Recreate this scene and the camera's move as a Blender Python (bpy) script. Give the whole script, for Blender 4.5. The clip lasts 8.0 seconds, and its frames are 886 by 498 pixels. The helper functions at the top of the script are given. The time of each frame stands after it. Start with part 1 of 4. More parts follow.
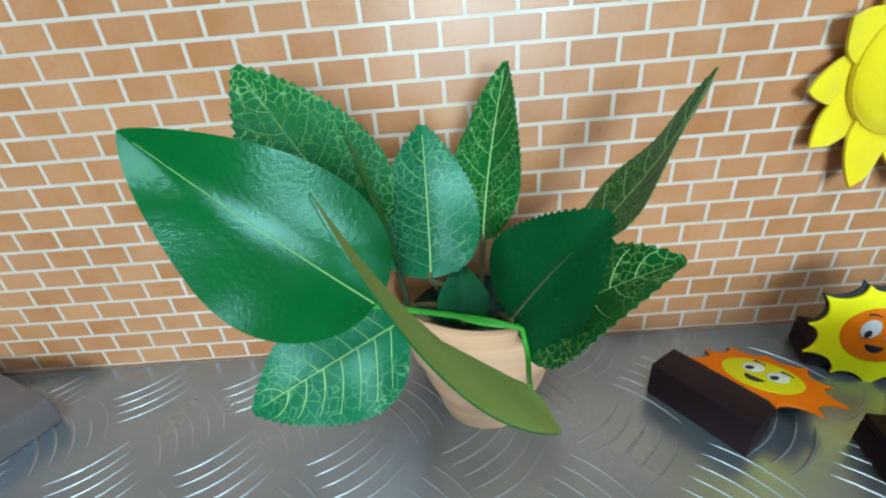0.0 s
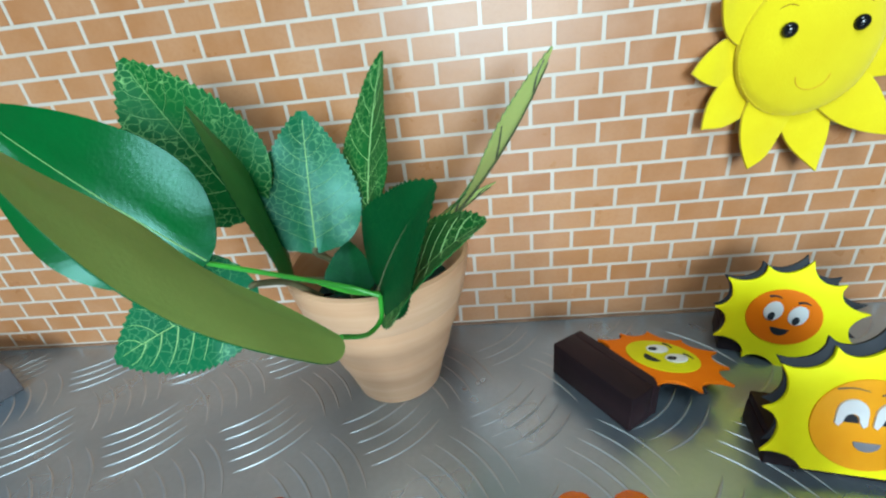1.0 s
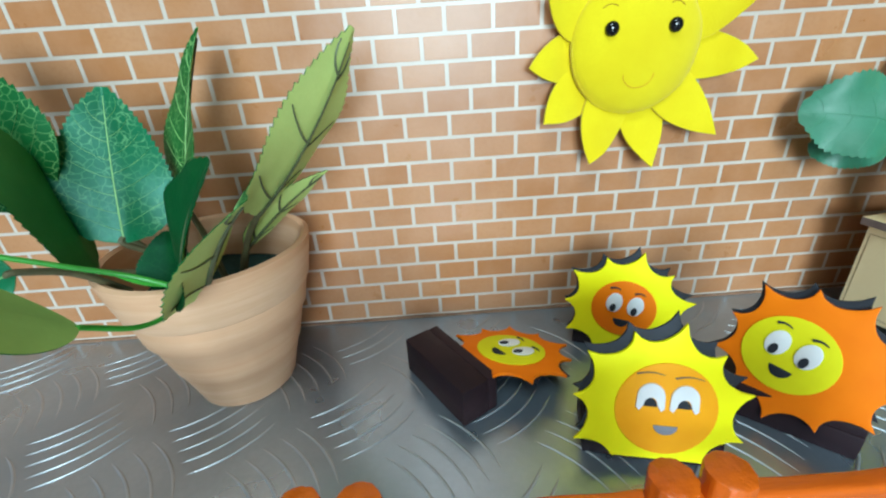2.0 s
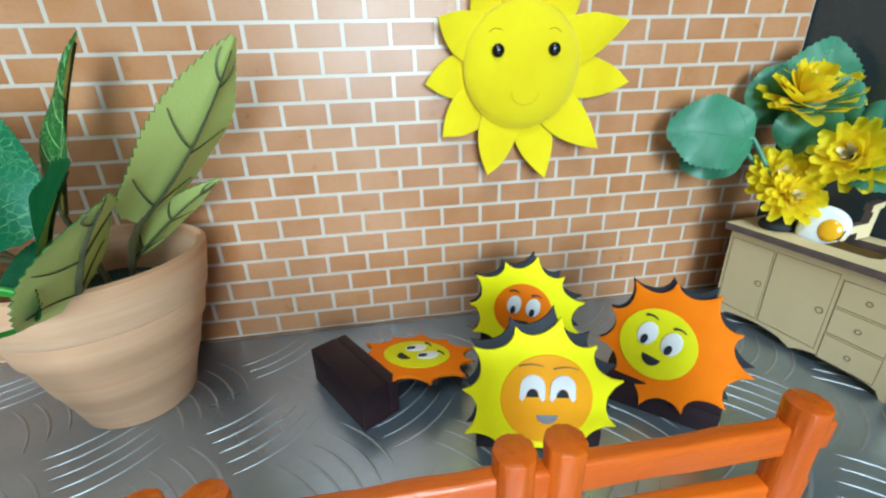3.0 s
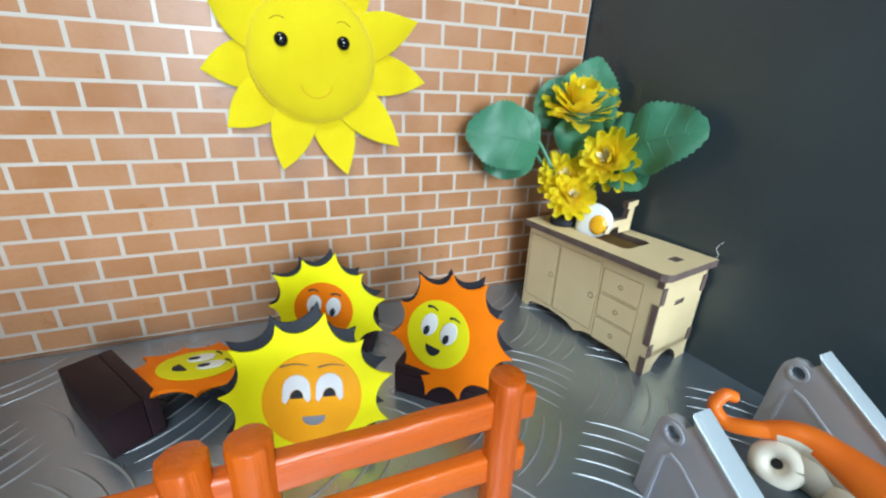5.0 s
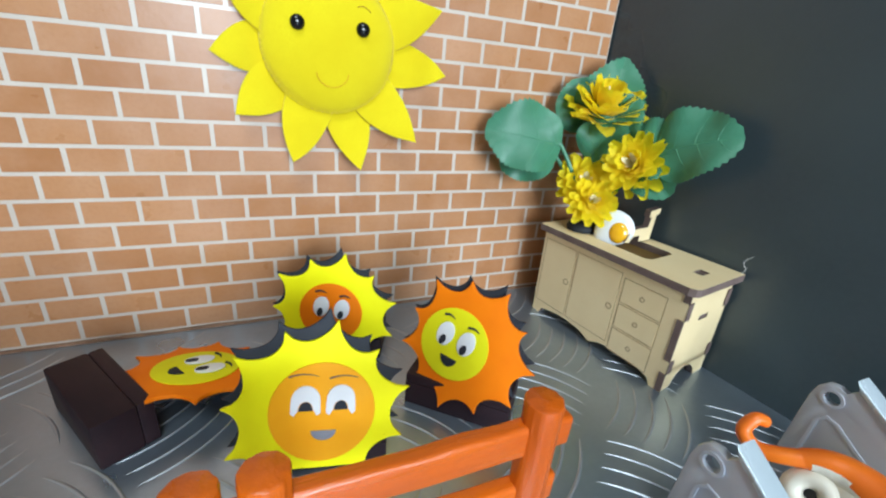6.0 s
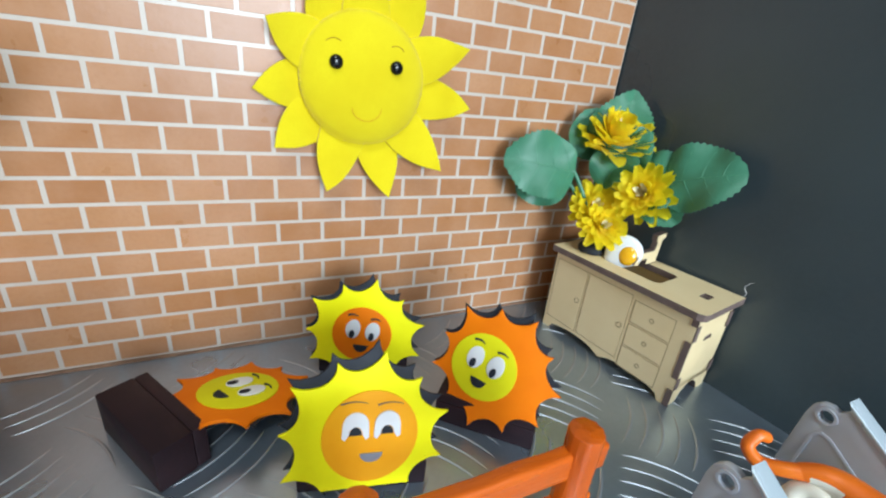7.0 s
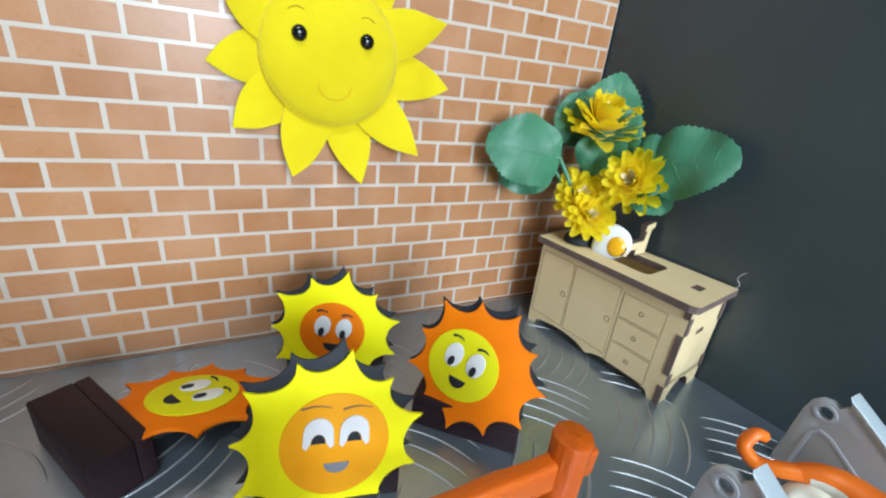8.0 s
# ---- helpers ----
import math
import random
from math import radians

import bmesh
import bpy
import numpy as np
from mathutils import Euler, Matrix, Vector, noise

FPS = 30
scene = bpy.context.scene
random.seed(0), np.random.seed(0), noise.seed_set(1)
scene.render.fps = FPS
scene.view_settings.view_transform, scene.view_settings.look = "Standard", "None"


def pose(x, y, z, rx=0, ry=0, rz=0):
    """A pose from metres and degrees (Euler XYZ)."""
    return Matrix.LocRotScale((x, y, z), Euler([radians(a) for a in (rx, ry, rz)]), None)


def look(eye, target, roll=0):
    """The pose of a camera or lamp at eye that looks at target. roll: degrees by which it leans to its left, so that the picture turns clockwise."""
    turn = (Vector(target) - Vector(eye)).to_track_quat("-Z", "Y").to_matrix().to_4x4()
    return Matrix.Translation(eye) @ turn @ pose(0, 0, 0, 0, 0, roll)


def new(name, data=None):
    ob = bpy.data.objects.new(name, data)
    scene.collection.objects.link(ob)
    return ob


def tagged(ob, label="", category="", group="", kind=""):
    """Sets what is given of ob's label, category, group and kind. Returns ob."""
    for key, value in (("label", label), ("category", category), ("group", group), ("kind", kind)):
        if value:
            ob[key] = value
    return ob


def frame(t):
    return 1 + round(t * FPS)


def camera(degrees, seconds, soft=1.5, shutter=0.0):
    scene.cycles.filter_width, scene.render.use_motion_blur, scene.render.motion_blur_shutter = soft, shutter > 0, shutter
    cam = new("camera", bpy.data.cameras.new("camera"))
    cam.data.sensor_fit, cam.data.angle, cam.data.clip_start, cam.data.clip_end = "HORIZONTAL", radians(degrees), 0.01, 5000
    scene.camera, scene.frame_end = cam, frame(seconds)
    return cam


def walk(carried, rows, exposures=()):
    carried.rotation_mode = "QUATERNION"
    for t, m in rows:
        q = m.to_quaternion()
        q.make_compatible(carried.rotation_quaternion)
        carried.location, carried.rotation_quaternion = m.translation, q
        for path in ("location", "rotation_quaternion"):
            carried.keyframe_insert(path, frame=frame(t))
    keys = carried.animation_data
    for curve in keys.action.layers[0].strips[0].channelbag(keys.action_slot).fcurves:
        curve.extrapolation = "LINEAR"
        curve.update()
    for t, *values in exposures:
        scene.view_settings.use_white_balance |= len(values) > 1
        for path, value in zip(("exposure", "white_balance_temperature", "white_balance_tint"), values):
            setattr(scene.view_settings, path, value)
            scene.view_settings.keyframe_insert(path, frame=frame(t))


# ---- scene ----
cam = camera(94.00, 8.0, soft=2.2)
PATH = [
    (0, (-0.16573, -0.14861, 0.12699), (-0.17318, 0.11757, -0.01118), -4.86),
    (0.5, (-0.14308, -0.15456, 0.12628), (-0.16077, 0.11211, -0.01000), -6.16),
    (1, (-0.12144, -0.15963, 0.11774), (-0.14726, 0.10916, -0.01297), -6.52),
    (1.5, (-0.09829, -0.15715, 0.10587), (-0.12112, 0.11485, -0.01860), -5.17),
    (1.7, (-0.08918, -0.15724, 0.10851), (-0.10164, 0.11360, -0.01992), -4.57),
    (2.8, (-0.07303, -0.16286, 0.10298), (-0.03954, 0.11106, -0.01469), -1.91),
    (3, (-0.06530, -0.16519, 0.10392), (-0.02559, 0.10878, -0.01168), -1.87),
    (3.5, (-0.04554, -0.16940, 0.10766), (0.01579, 0.10132, -0.00614), -1.32),
    (4, (-0.03284, -0.17243, 0.10862), (0.04783, 0.09427, -0.00257), -0.60),
    (4.5, (-0.02854, -0.17635, 0.10398), (0.06777, 0.08552, -0.00624), 0.47),
    (4.7, (-0.02757, -0.17625, 0.10203), (0.07465, 0.08303, -0.00898), 1.02),
    (5.8, (-0.03206, -0.16326, 0.09763), (0.08319, 0.09005, -0.01439), 4.79),
    (6, (-0.03295, -0.16297, 0.09880), (0.08022, 0.09061, -0.01473), 5.00),
    (6.5, (-0.03762, -0.16580, 0.10615), (0.08097, 0.08540, -0.00714), 5.96),
    (7, (-0.04887, -0.16028, 0.11062), (0.07339, 0.08837, -0.00438), 6.10),
    (7.5, (-0.04880, -0.15681, 0.10673), (0.07669, 0.08985, -0.00908), 6.09),
    (8, (-0.04100, -0.15417, 0.10424), (0.08863, 0.09060, -0.01101), 6.42),
]
walk(cam, [(t, look(eye, target, roll)) for t, eye, target, roll in PATH],
     [(0, 0.0, 5780, 0), (1.7, 0.02, 5780, 0), (3.5, -0.01, 5850, 4), (4.5, -0.02, 6000, 9), (8, -0.03, 6120, 12)])

# ---- world, lights and exposure ----
world = bpy.data.worlds.new("sky")
scene.world = world
world.use_nodes = True
wn = world.node_tree
sky = wn.nodes.new("ShaderNodeTexSky")
sky.sky_type = "NISHITA"
sky.sun_disc = False
sky.sun_elevation = radians(40)
sky.sun_rotation = radians(200)
wn.nodes["Background"].inputs["Strength"].default_value = 0.12
wn.links.new(sky.outputs[0], wn.nodes["Background"].inputs["Color"])


def area_lamp(name, eye, target, w, h, power, color):
    lamp = bpy.data.lights.new(name, "AREA")
    lamp.shape, lamp.size, lamp.size_y, lamp.energy, lamp.color = "RECTANGLE", w, h, power, color
    ob = new(name, lamp)
    ob.matrix_world = look(eye, target)
    return ob


# daylight in the opening of the window behind the camera, and an added overhead fill lamp
area_lamp("window_daylight", (0.0, -1.58, 0.36), (0.06, 0.0, 0.1), 0.62, 0.66, 30.5, (0.82, 0.95, 1.0))
area_lamp("overhead_fill_light", (-0.22, -0.85, 1.30), (0.08, -0.1, 0.0), 0.5, 0.5, 10.8, (0.88, 1.0, 1.0))

# ---- materials ----


def nodes_of(name):
    m = bpy.data.materials.new(name)
    m.use_nodes = True
    t = m.node_tree
    return m, t, t.nodes["Principled BSDF"]


def put(t, socket, value):
    if isinstance(value, (int, float)):
        socket.default_value = value
    elif isinstance(value, tuple):
        socket.default_value = (*value, 1.0) if len(value) == 3 else value
    else:
        t.links.new(value, socket)


def mix(t, fac, a, b, mode="MIX"):
    n = t.nodes.new("ShaderNodeMix")
    n.data_type, n.blend_type = "RGBA", mode
    put(t, n.inputs[0], fac)
    put(t, n.inputs[6], a)
    put(t, n.inputs[7], b)
    return n.outputs[2]


def ramp(t, value, lo, hi, a=0.0, b=1.0):
    n = t.nodes.new("ShaderNodeMapRange")
    t.links.new(value, n.inputs[0])
    for k, v in zip((1, 2, 3, 4), (lo, hi, a, b)):
        n.inputs[k].default_value = v
    return n.outputs[0]


def coords(t, stretch=(1, 1, 1)):
    c = t.nodes.new("ShaderNodeTexCoord")
    m = t.nodes.new("ShaderNodeMapping")
    m.inputs["Scale"].default_value = stretch
    t.links.new(c.outputs["Object"], m.inputs[0])
    return m.outputs[0]


def noise_tex(t, vec, scale, detail=4.0, rough=0.55):
    n = t.nodes.new("ShaderNodeTexNoise")
    n.inputs["Scale"].default_value, n.inputs["Detail"].default_value = scale, detail
    n.inputs["Roughness"].default_value = rough
    t.links.new(vec, n.inputs["Vector"])
    return n.outputs["Fac"]


def bump(t, bsdf, height, strength, dist):
    n = t.nodes.new("ShaderNodeBump")
    n.inputs["Strength"].default_value, n.inputs["Distance"].default_value = strength, dist
    t.links.new(height, n.inputs["Height"])
    t.links.new(n.outputs[0], bsdf.inputs["Normal"])


def surface(name, color, dark, rough=0.5, metal=0.0, big=40.0, fine=900.0, grain=0.3, relief=0.0001,
            stretch=(1, 1, 1), coat=0.0, spec=0.5, sheen=0.0, vary=0.0):
    """A two-scale surface: large blotches and fine grain between two colours, with fine relief."""
    m, t, b = nodes_of(name)
    v = coords(t, stretch)
    n1, n2 = noise_tex(t, v, big, 3.0), noise_tex(t, v, fine, 4.0)
    c = mix(t, ramp(t, n1, 0.35, 0.7), color, dark)
    c = mix(t, ramp(t, n2, 0.35, 0.7, 0.0, grain), c, dark)
    if vary:
        info = t.nodes.new("ShaderNodeObjectInfo")
        c = mix(t, ramp(t, info.outputs["Random"], 0.0, 1.0, 0.0, vary), c, dark)
    put(t, b.inputs["Base Color"], c)
    put(t, b.inputs["Roughness"], ramp(t, n1, 0.3, 0.7, max(rough - 0.06, 0.02), rough + 0.08))
    b.inputs["Metallic"].default_value = metal
    b.inputs["Coat Weight"].default_value = coat
    b.inputs["Coat Roughness"].default_value = 0.15
    b.inputs["Specular IOR Level"].default_value = spec
    b.inputs["Sheen Weight"].default_value = sheen
    if relief:
        bump(t, b, n2, 0.6, relief)
    return m


def brick_print(name, per_island=False):
    """Printed, laminated brick: warm tan with blotches; every brick a little different."""
    m, t, b = nodes_of(name)
    v = coords(t)
    if per_island:
        r = t.nodes.new("ShaderNodeNewGeometry").outputs["Random Per Island"]
    else:
        r = t.nodes.new("ShaderNodeObjectInfo").outputs["Random"]
    g = t.nodes.new("ShaderNodeNewGeometry").outputs["Position"]
    n1, n2, n3 = noise_tex(t, g, 60.0, 4.0), noise_tex(t, g, 700.0, 4.0), noise_tex(t, g, 14.0, 2.0)
    c = mix(t, ramp(t, r, 0.0, 1.0, 0.0, 0.8), BRICK_A, BRICK_B)
    c = mix(t, ramp(t, n3, 0.40, 0.62, 0.0, 0.55), c, BRICK_B)
    c = mix(t, ramp(t, n1, 0.4, 0.75, 0.0, 0.55), c, BRICK_C)
    c = mix(t, ramp(t, n2, 0.45, 0.8, 0.0, 0.35), c, BRICK_B)
    put(t, b.inputs["Base Color"], c)
    put(t, b.inputs["Roughness"], ramp(t, n1, 0.3, 0.7, 0.26, 0.36))
    b.inputs["Specular IOR Level"].default_value = 0.42
    h = t.nodes.new("ShaderNodeMath")
    h.operation = "MULTIPLY_ADD"
    t.links.new(n3, h.inputs[0])
    h.inputs[1].default_value = 6.0
    t.links.new(noise_tex(t, g, 450.0, 3.0), h.inputs[2])
    bump(t, b, h.outputs[0], 0.5, 0.00012)
    return m


BRICK_A, BRICK_B, BRICK_C = (0.47, 0.225, 0.102), (0.35, 0.142, 0.052), (0.50, 0.270, 0.150)
M_BRICK, M_BRICK_REST = brick_print("printed_brick"), brick_print("printed_brick_rest", True)
M_MORTAR = surface("printed_mortar", (0.58, 0.50, 0.43), (0.49, 0.41, 0.34), 0.32, 0, 24, 600, 0.3, 0.00005, spec=0.5)
M_PLATE = surface("tread_plate_metal", (0.43, 0.51, 0.60), (0.32, 0.385, 0.46), 0.30, 0.82, 22, 500, 0.35, 0.00006, stretch=(1, 1, 1))
M_BAR = surface("tread_bar_metal", (0.52, 0.56, 0.61), (0.42, 0.45, 0.49), 0.40, 0.80, 60, 900, 0.3, 0.00003)
M_BLACK = surface("black_board", (0.038, 0.054, 0.063), (0.056, 0.076, 0.087), 0.30, 0, 14, 500, 0.5, 0.00005)
M_TERRA = surface("terracotta", (0.70, 0.44, 0.27), (0.58, 0.31, 0.165), 0.72, 0, 60, 900, 0.4, 0.00014, stretch=(0.12, 0.12, 2.6))
M_SOIL = surface("dark_teal_foam", (0.012, 0.060, 0.052), (0.008, 0.030, 0.026), 0.9, 0, 120, 700, 0.6, 0.0006)
M_FELT = surface("yellow_felt", (0.74, 0.60, 0.002), (0.67, 0.51, 0.002), 0.9, 0, 50, 1500, 0.45, 0.00025, spec=0.2, sheen=0.25)
M_FOAM_Y = surface("yellow_foam", (0.92, 0.86, 0.001), (0.87, 0.79, 0.001), 0.55, 0, 60, 1400, 0.2, 0.00004, spec=0.12)
M_FOAM_O = surface("orange_foam", (0.86, 0.205, 0.001), (0.80, 0.17, 0.001), 0.55, 0, 60, 1400, 0.2, 0.00004, spec=0.12)
M_FOAM_O2 = surface("pale_orange_foam", (0.95, 0.42, 0.008), (0.90, 0.36, 0.006), 0.5, 0, 60, 1400, 0.2, 0.00004, spec=0.12)
M_FOAM_Y2 = surface("pale_yellow_foam", (0.76, 0.72, 0.006), (0.70, 0.64, 0.005), 0.55, 0, 60, 1400, 0.2, 0.00004, spec=0.12)
M_FOAM_K = surface("charcoal_foam", (0.024, 0.027, 0.036), (0.016, 0.018, 0.024), 0.65, 0, 60, 1400, 0.3, 0.00006, spec=0.25)
M_WHITE = surface("white_foam", (0.80, 0.80, 0.80), (0.72, 0.73, 0.75), 0.5, 0, 90, 1400, 0.2, 0.00003)
M_BLOCK = surface("dark_brown_wood", (0.032, 0.016, 0.018), (0.018, 0.010, 0.013), 0.48, 0, 60, 700, 0.5, 0.00008, stretch=(0.3, 1, 1), spec=0.12)
M_BEAD = surface("black_bead", (0.006, 0.006, 0.007), (0.004, 0.004, 0.005), 0.06, 0, 60, 900, 0.2, 0)
M_THREAD = surface("brown_thread", (0.38, 0.18, 0.004), (0.30, 0.14, 0.003), 0.8, 0, 200, 2000, 0.3, 0.00005)
M_THREAD_O = surface("orange_thread", (0.66, 0.33, 0.004), (0.56, 0.27, 0.003), 0.8, 0, 200, 2000, 0.3, 0.00005)
M_MDF = surface("mdf", (0.82, 0.66, 0.39), (0.75, 0.58, 0.32), 0.6, 0, 35, 1300, 0.35, 0.00006)
M_BURNT = surface("laser_burnt_edge", (0.175, 0.120, 0.105), (0.120, 0.080, 0.070), 0.7, 0, 150, 1500, 0.4, 0.00005)
M_ENGRAVE = surface("laser_engraved_line", (0.36, 0.24, 0.13), (0.26, 0.17, 0.09), 0.7, 0, 150, 1500, 0.4, 0.00005)
M_EGG = surface("glazed_white", (0.82, 0.83, 0.84), (0.76, 0.78, 0.80), 0.12, 0, 60, 900, 0.2, 0, coat=0.6)
M_YOLK = surface("glazed_yolk", (0.88, 0.48, 0.008), (0.82, 0.40, 0.006), 0.12, 0, 60, 900, 0.2, 0, coat=0.6)
M_FENCE = surface("orange_plastic", (0.72, 0.140, 0.004), (0.50, 0.080, 0.003), 0.24, 0, 70, 420, 0.45, 0.0007, stretch=(1, 1, 0.12))
M_RAIL = surface("orange_plastic_rail", (0.72, 0.140, 0.004), (0.50, 0.080, 0.003), 0.26, 0, 70, 420, 0.45, 0.0007, stretch=(0.12, 1, 1))
M_GREY = surface("grey_plastic", (0.58, 0.61, 0.68), (0.50, 0.53, 0.60), 0.38, 0, 30, 900, 0.3, 0.00004)
M_SILVER = surface("silver_edge", (0.60, 0.68, 0.73), (0.53, 0.61, 0.66), 0.3, 0.3, 60, 900, 0.3, 0.00003)
M_CREAM = surface("cream_plastic", (0.84, 0.80, 0.70), (0.78, 0.72, 0.60), 0.4, 0, 60, 900, 0.3, 0.00004)
M_TOYORANGE = surface("toy_orange", (0.88, 0.20, 0.012), (0.82, 0.15, 0.008), 0.38, 0, 60, 600, 0.3, 0.00008)
M_STEM = surface("bright_green_plastic", (0.07, 0.36, 0.03), (0.05, 0.27, 0.02), 0.4, 0, 120, 900, 0.3, 0.00005)
M_TWIG = surface("brown_green_twig", (0.13, 0.12, 0.05), (0.09, 0.075, 0.035), 0.6, 0, 150, 900, 0.4, 0.00015)
M_VEIN = surface("pale_vein", (0.40, 0.64, 0.24), (0.30, 0.52, 0.17), 0.5, 0, 200, 900, 0.4, 0.00003)
M_RIB = surface("brown_rib", (0.115, 0.135, 0.06), (0.08, 0.09, 0.04), 0.55, 0, 200, 900, 0.4, 0.00006)
# M_UNDER, M_UNDER_O: light passing through the leaves is put into brighter base colours
M_UNDER = surface("leaf_underside", (0.60, 0.72, 0.22), (0.52, 0.64, 0.18), 0.7, 0, 60, 1200, 0.3, 0.0001)
M_UNDER_O = surface("leaf_underside_olive_lit", (0.36, 0.54, 0.13), (0.30, 0.46, 0.10), 0.65, 0, 60, 1200, 0.3, 0.0001)
M_UNDER_D = surface("leaf_underside_dark", (0.070, 0.270, 0.045), (0.050, 0.215, 0.035), 0.65, 0, 60, 1200, 0.3, 0.0001)
M_PETAL = surface("yellow_petal", (0.98, 0.86, 0.006), (0.97, 0.75, 0.004), 0.6, 0, 250, 1200, 0.3, 0.00008, sheen=0.1)
tr = M_PETAL.node_tree
thin = tr.nodes.new("ShaderNodeBsdfTranslucent")
thin.inputs["Color"].default_value = (1.0, 0.84, 0.006, 1)
both = tr.nodes.new("ShaderNodeMixShader")
both.inputs[0].default_value = 0.50
tr.links.new(tr.nodes["Principled BSDF"].outputs[0], both.inputs[1])
tr.links.new(thin.outputs[0], both.inputs[2])
tr.links.new(both.outputs[0], tr.nodes["Material Output"].inputs["Surface"])
M_PALE = surface("pale_petal", (0.84, 0.78, 0.56), (0.78, 0.68, 0.40), 0.6, 0, 250, 1200, 0.3, 0.00008)
M_FLEAF = surface("flower_leaf", (0.062, 0.225, 0.132), (0.040, 0.165, 0.088), 0.45, 0, 70, 1100, 0.4, 0.00012)
M_FVEIN = surface("flower_leaf_crease", (0.10, 0.31, 0.18), (0.07, 0.24, 0.13), 0.5, 0, 120, 900, 0.3, 0.00005)
# paint of the added room, kept mid grey to limit its fill light
M_ROOM = surface("room_paint", (0.42, 0.44, 0.45), (0.37, 0.39, 0.40), 0.7, 0, 3, 60, 0.2, 0.0005)
M_TABLE = surface("table_wood", (0.30, 0.19, 0.11), (0.24, 0.14, 0.08), 0.5, 0, 6, 80, 0.4, 0.0004, stretch=(0.2, 1, 1))
M_CARPET = surface("room_floor_wood", (0.28, 0.20, 0.13), (0.22, 0.15, 0.10), 0.6, 0, 4, 60, 0.4, 0.0005)
M_MOUTH = surface("grey_foam", (0.27, 0.27, 0.30), (0.22, 0.22, 0.25), 0.6, 0, 60, 1400, 0.2, 0.00004, spec=0.2)
M_TRIM = surface("torn_brown_edge", (0.25, 0.13, 0.07), (0.15, 0.08, 0.045), 0.7, 0, 150, 900, 0.4, 0.0001)
M_GLUE = surface("dried_glue", (0.45, 0.43, 0.43), (0.36, 0.34, 0.34), 0.25, 0, 200, 900, 0.3, 0.0001)
M_DARKBOX = surface("dark_grey_card", (0.17, 0.15, 0.155), (0.12, 0.11, 0.115), 0.5, 0, 40, 700, 0.4, 0.00006)


def leaf_top(name, base, dark, net, rough, amount=0.85, cell=430.0, coat=0.0, spec=0.42):
    """Printed fabric leaf: deep green with a net of fine pale veins."""
    m, t, b = nodes_of(name)
    v = coords(t)
    n1, n2 = noise_tex(t, v, 70.0, 3.0), noise_tex(t, v, 1100.0, 3.0)
    warp = t.nodes.new("ShaderNodeVectorMath")
    warp.operation = "MULTIPLY_ADD"
    nz = t.nodes.new("ShaderNodeTexNoise")
    nz.inputs["Scale"].default_value = 260.0
    t.links.new(v, nz.inputs["Vector"])
    t.links.new(nz.outputs["Color"], warp.inputs[0])
    warp.inputs[1].default_value = (0.003, 0.003, 0.003)
    t.links.new(v, warp.inputs[2])
    vo = t.nodes.new("ShaderNodeTexVoronoi")
    vo.feature = "DISTANCE_TO_EDGE"
    vo.inputs["Scale"].default_value = cell
    t.links.new(warp.outputs[0], vo.inputs["Vector"])
    line = ramp(t, vo.outputs["Distance"], 0.0, 0.055, amount, 0.0)
    fade = t.nodes.new("ShaderNodeMath")
    fade.operation = "MULTIPLY"
    t.links.new(line, fade.inputs[0])
    t.links.new(ramp(t, n1, 0.36, 0.58), fade.inputs[1])
    c = mix(t, ramp(t, n1, 0.3, 0.7), base, dark)
    c = mix(t, ramp(t, n2, 0.4, 0.8, 0.0, 0.3), c, dark)
    c = mix(t, fade.outputs[0], c, net)
    put(t, b.inputs["Base Color"], c)
    put(t, b.inputs["Roughness"], ramp(t, n1, 0.3, 0.7, rough - 0.05, rough + 0.08))
    b.inputs["Coat Weight"].default_value = coat
    b.inputs["Coat Roughness"].default_value = 0.2
    b.inputs["Specular IOR Level"].default_value = spec
    # the bluish light mirrored in the leaves is put into this teal tint
    b.inputs["Specular Tint"].default_value = (0.55, 0.95, 0.90, 1)
    bump(t, b, n2, 0.5, 0.00012)
    return m


M_LEAF = leaf_top("leaf_veined", (0.016, 0.125, 0.022), (0.010, 0.088, 0.014), (0.30, 0.55, 0.18), 0.46, 0.8, spec=0.22)
M_LEAF_PALE = leaf_top("leaf_veined_pale", (0.018, 0.145, 0.055), (0.012, 0.100, 0.036), (0.26, 0.52, 0.22), 0.32, 0.5)
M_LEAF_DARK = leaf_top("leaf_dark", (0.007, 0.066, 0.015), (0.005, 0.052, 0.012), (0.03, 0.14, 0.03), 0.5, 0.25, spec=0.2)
M_LEAF_GLOSS = leaf_top("leaf_glossy", (0.010, 0.105, 0.020), (0.007, 0.075, 0.014), (0.02, 0.11, 0.02), 0.22, 0.2, 500.0, 0.0, 0.28)

# ---- building helpers ----


def finish(name, bm, material, smooth=True):
    me = bpy.data.meshes.new(name)
    bm.normal_update()
    bm.to_mesh(me)
    bm.free()
    for m in material if isinstance(material, (list, tuple)) else (material,):
        me.materials.append(m)
    if smooth:
        me.polygons.foreach_set("use_smooth", [True] * len(me.polygons))
        me.set_sharp_from_angle(angle=radians(38))
    return me


def part(name, bm, material, parent, label="", m=None, smooth=True):
    ob = new(name, finish(name, bm, material, smooth))
    ob.parent = parent
    if m is not None:
        ob.matrix_basis = m
    if label:
        ob["label"] = label
    return ob


def thing(name, label, category, m=None, group="", kind=""):
    ob = new(name)
    ob.empty_display_size = 0.005
    if m is not None:
        ob.matrix_basis = m
    return tagged(ob, label, category, group, kind)


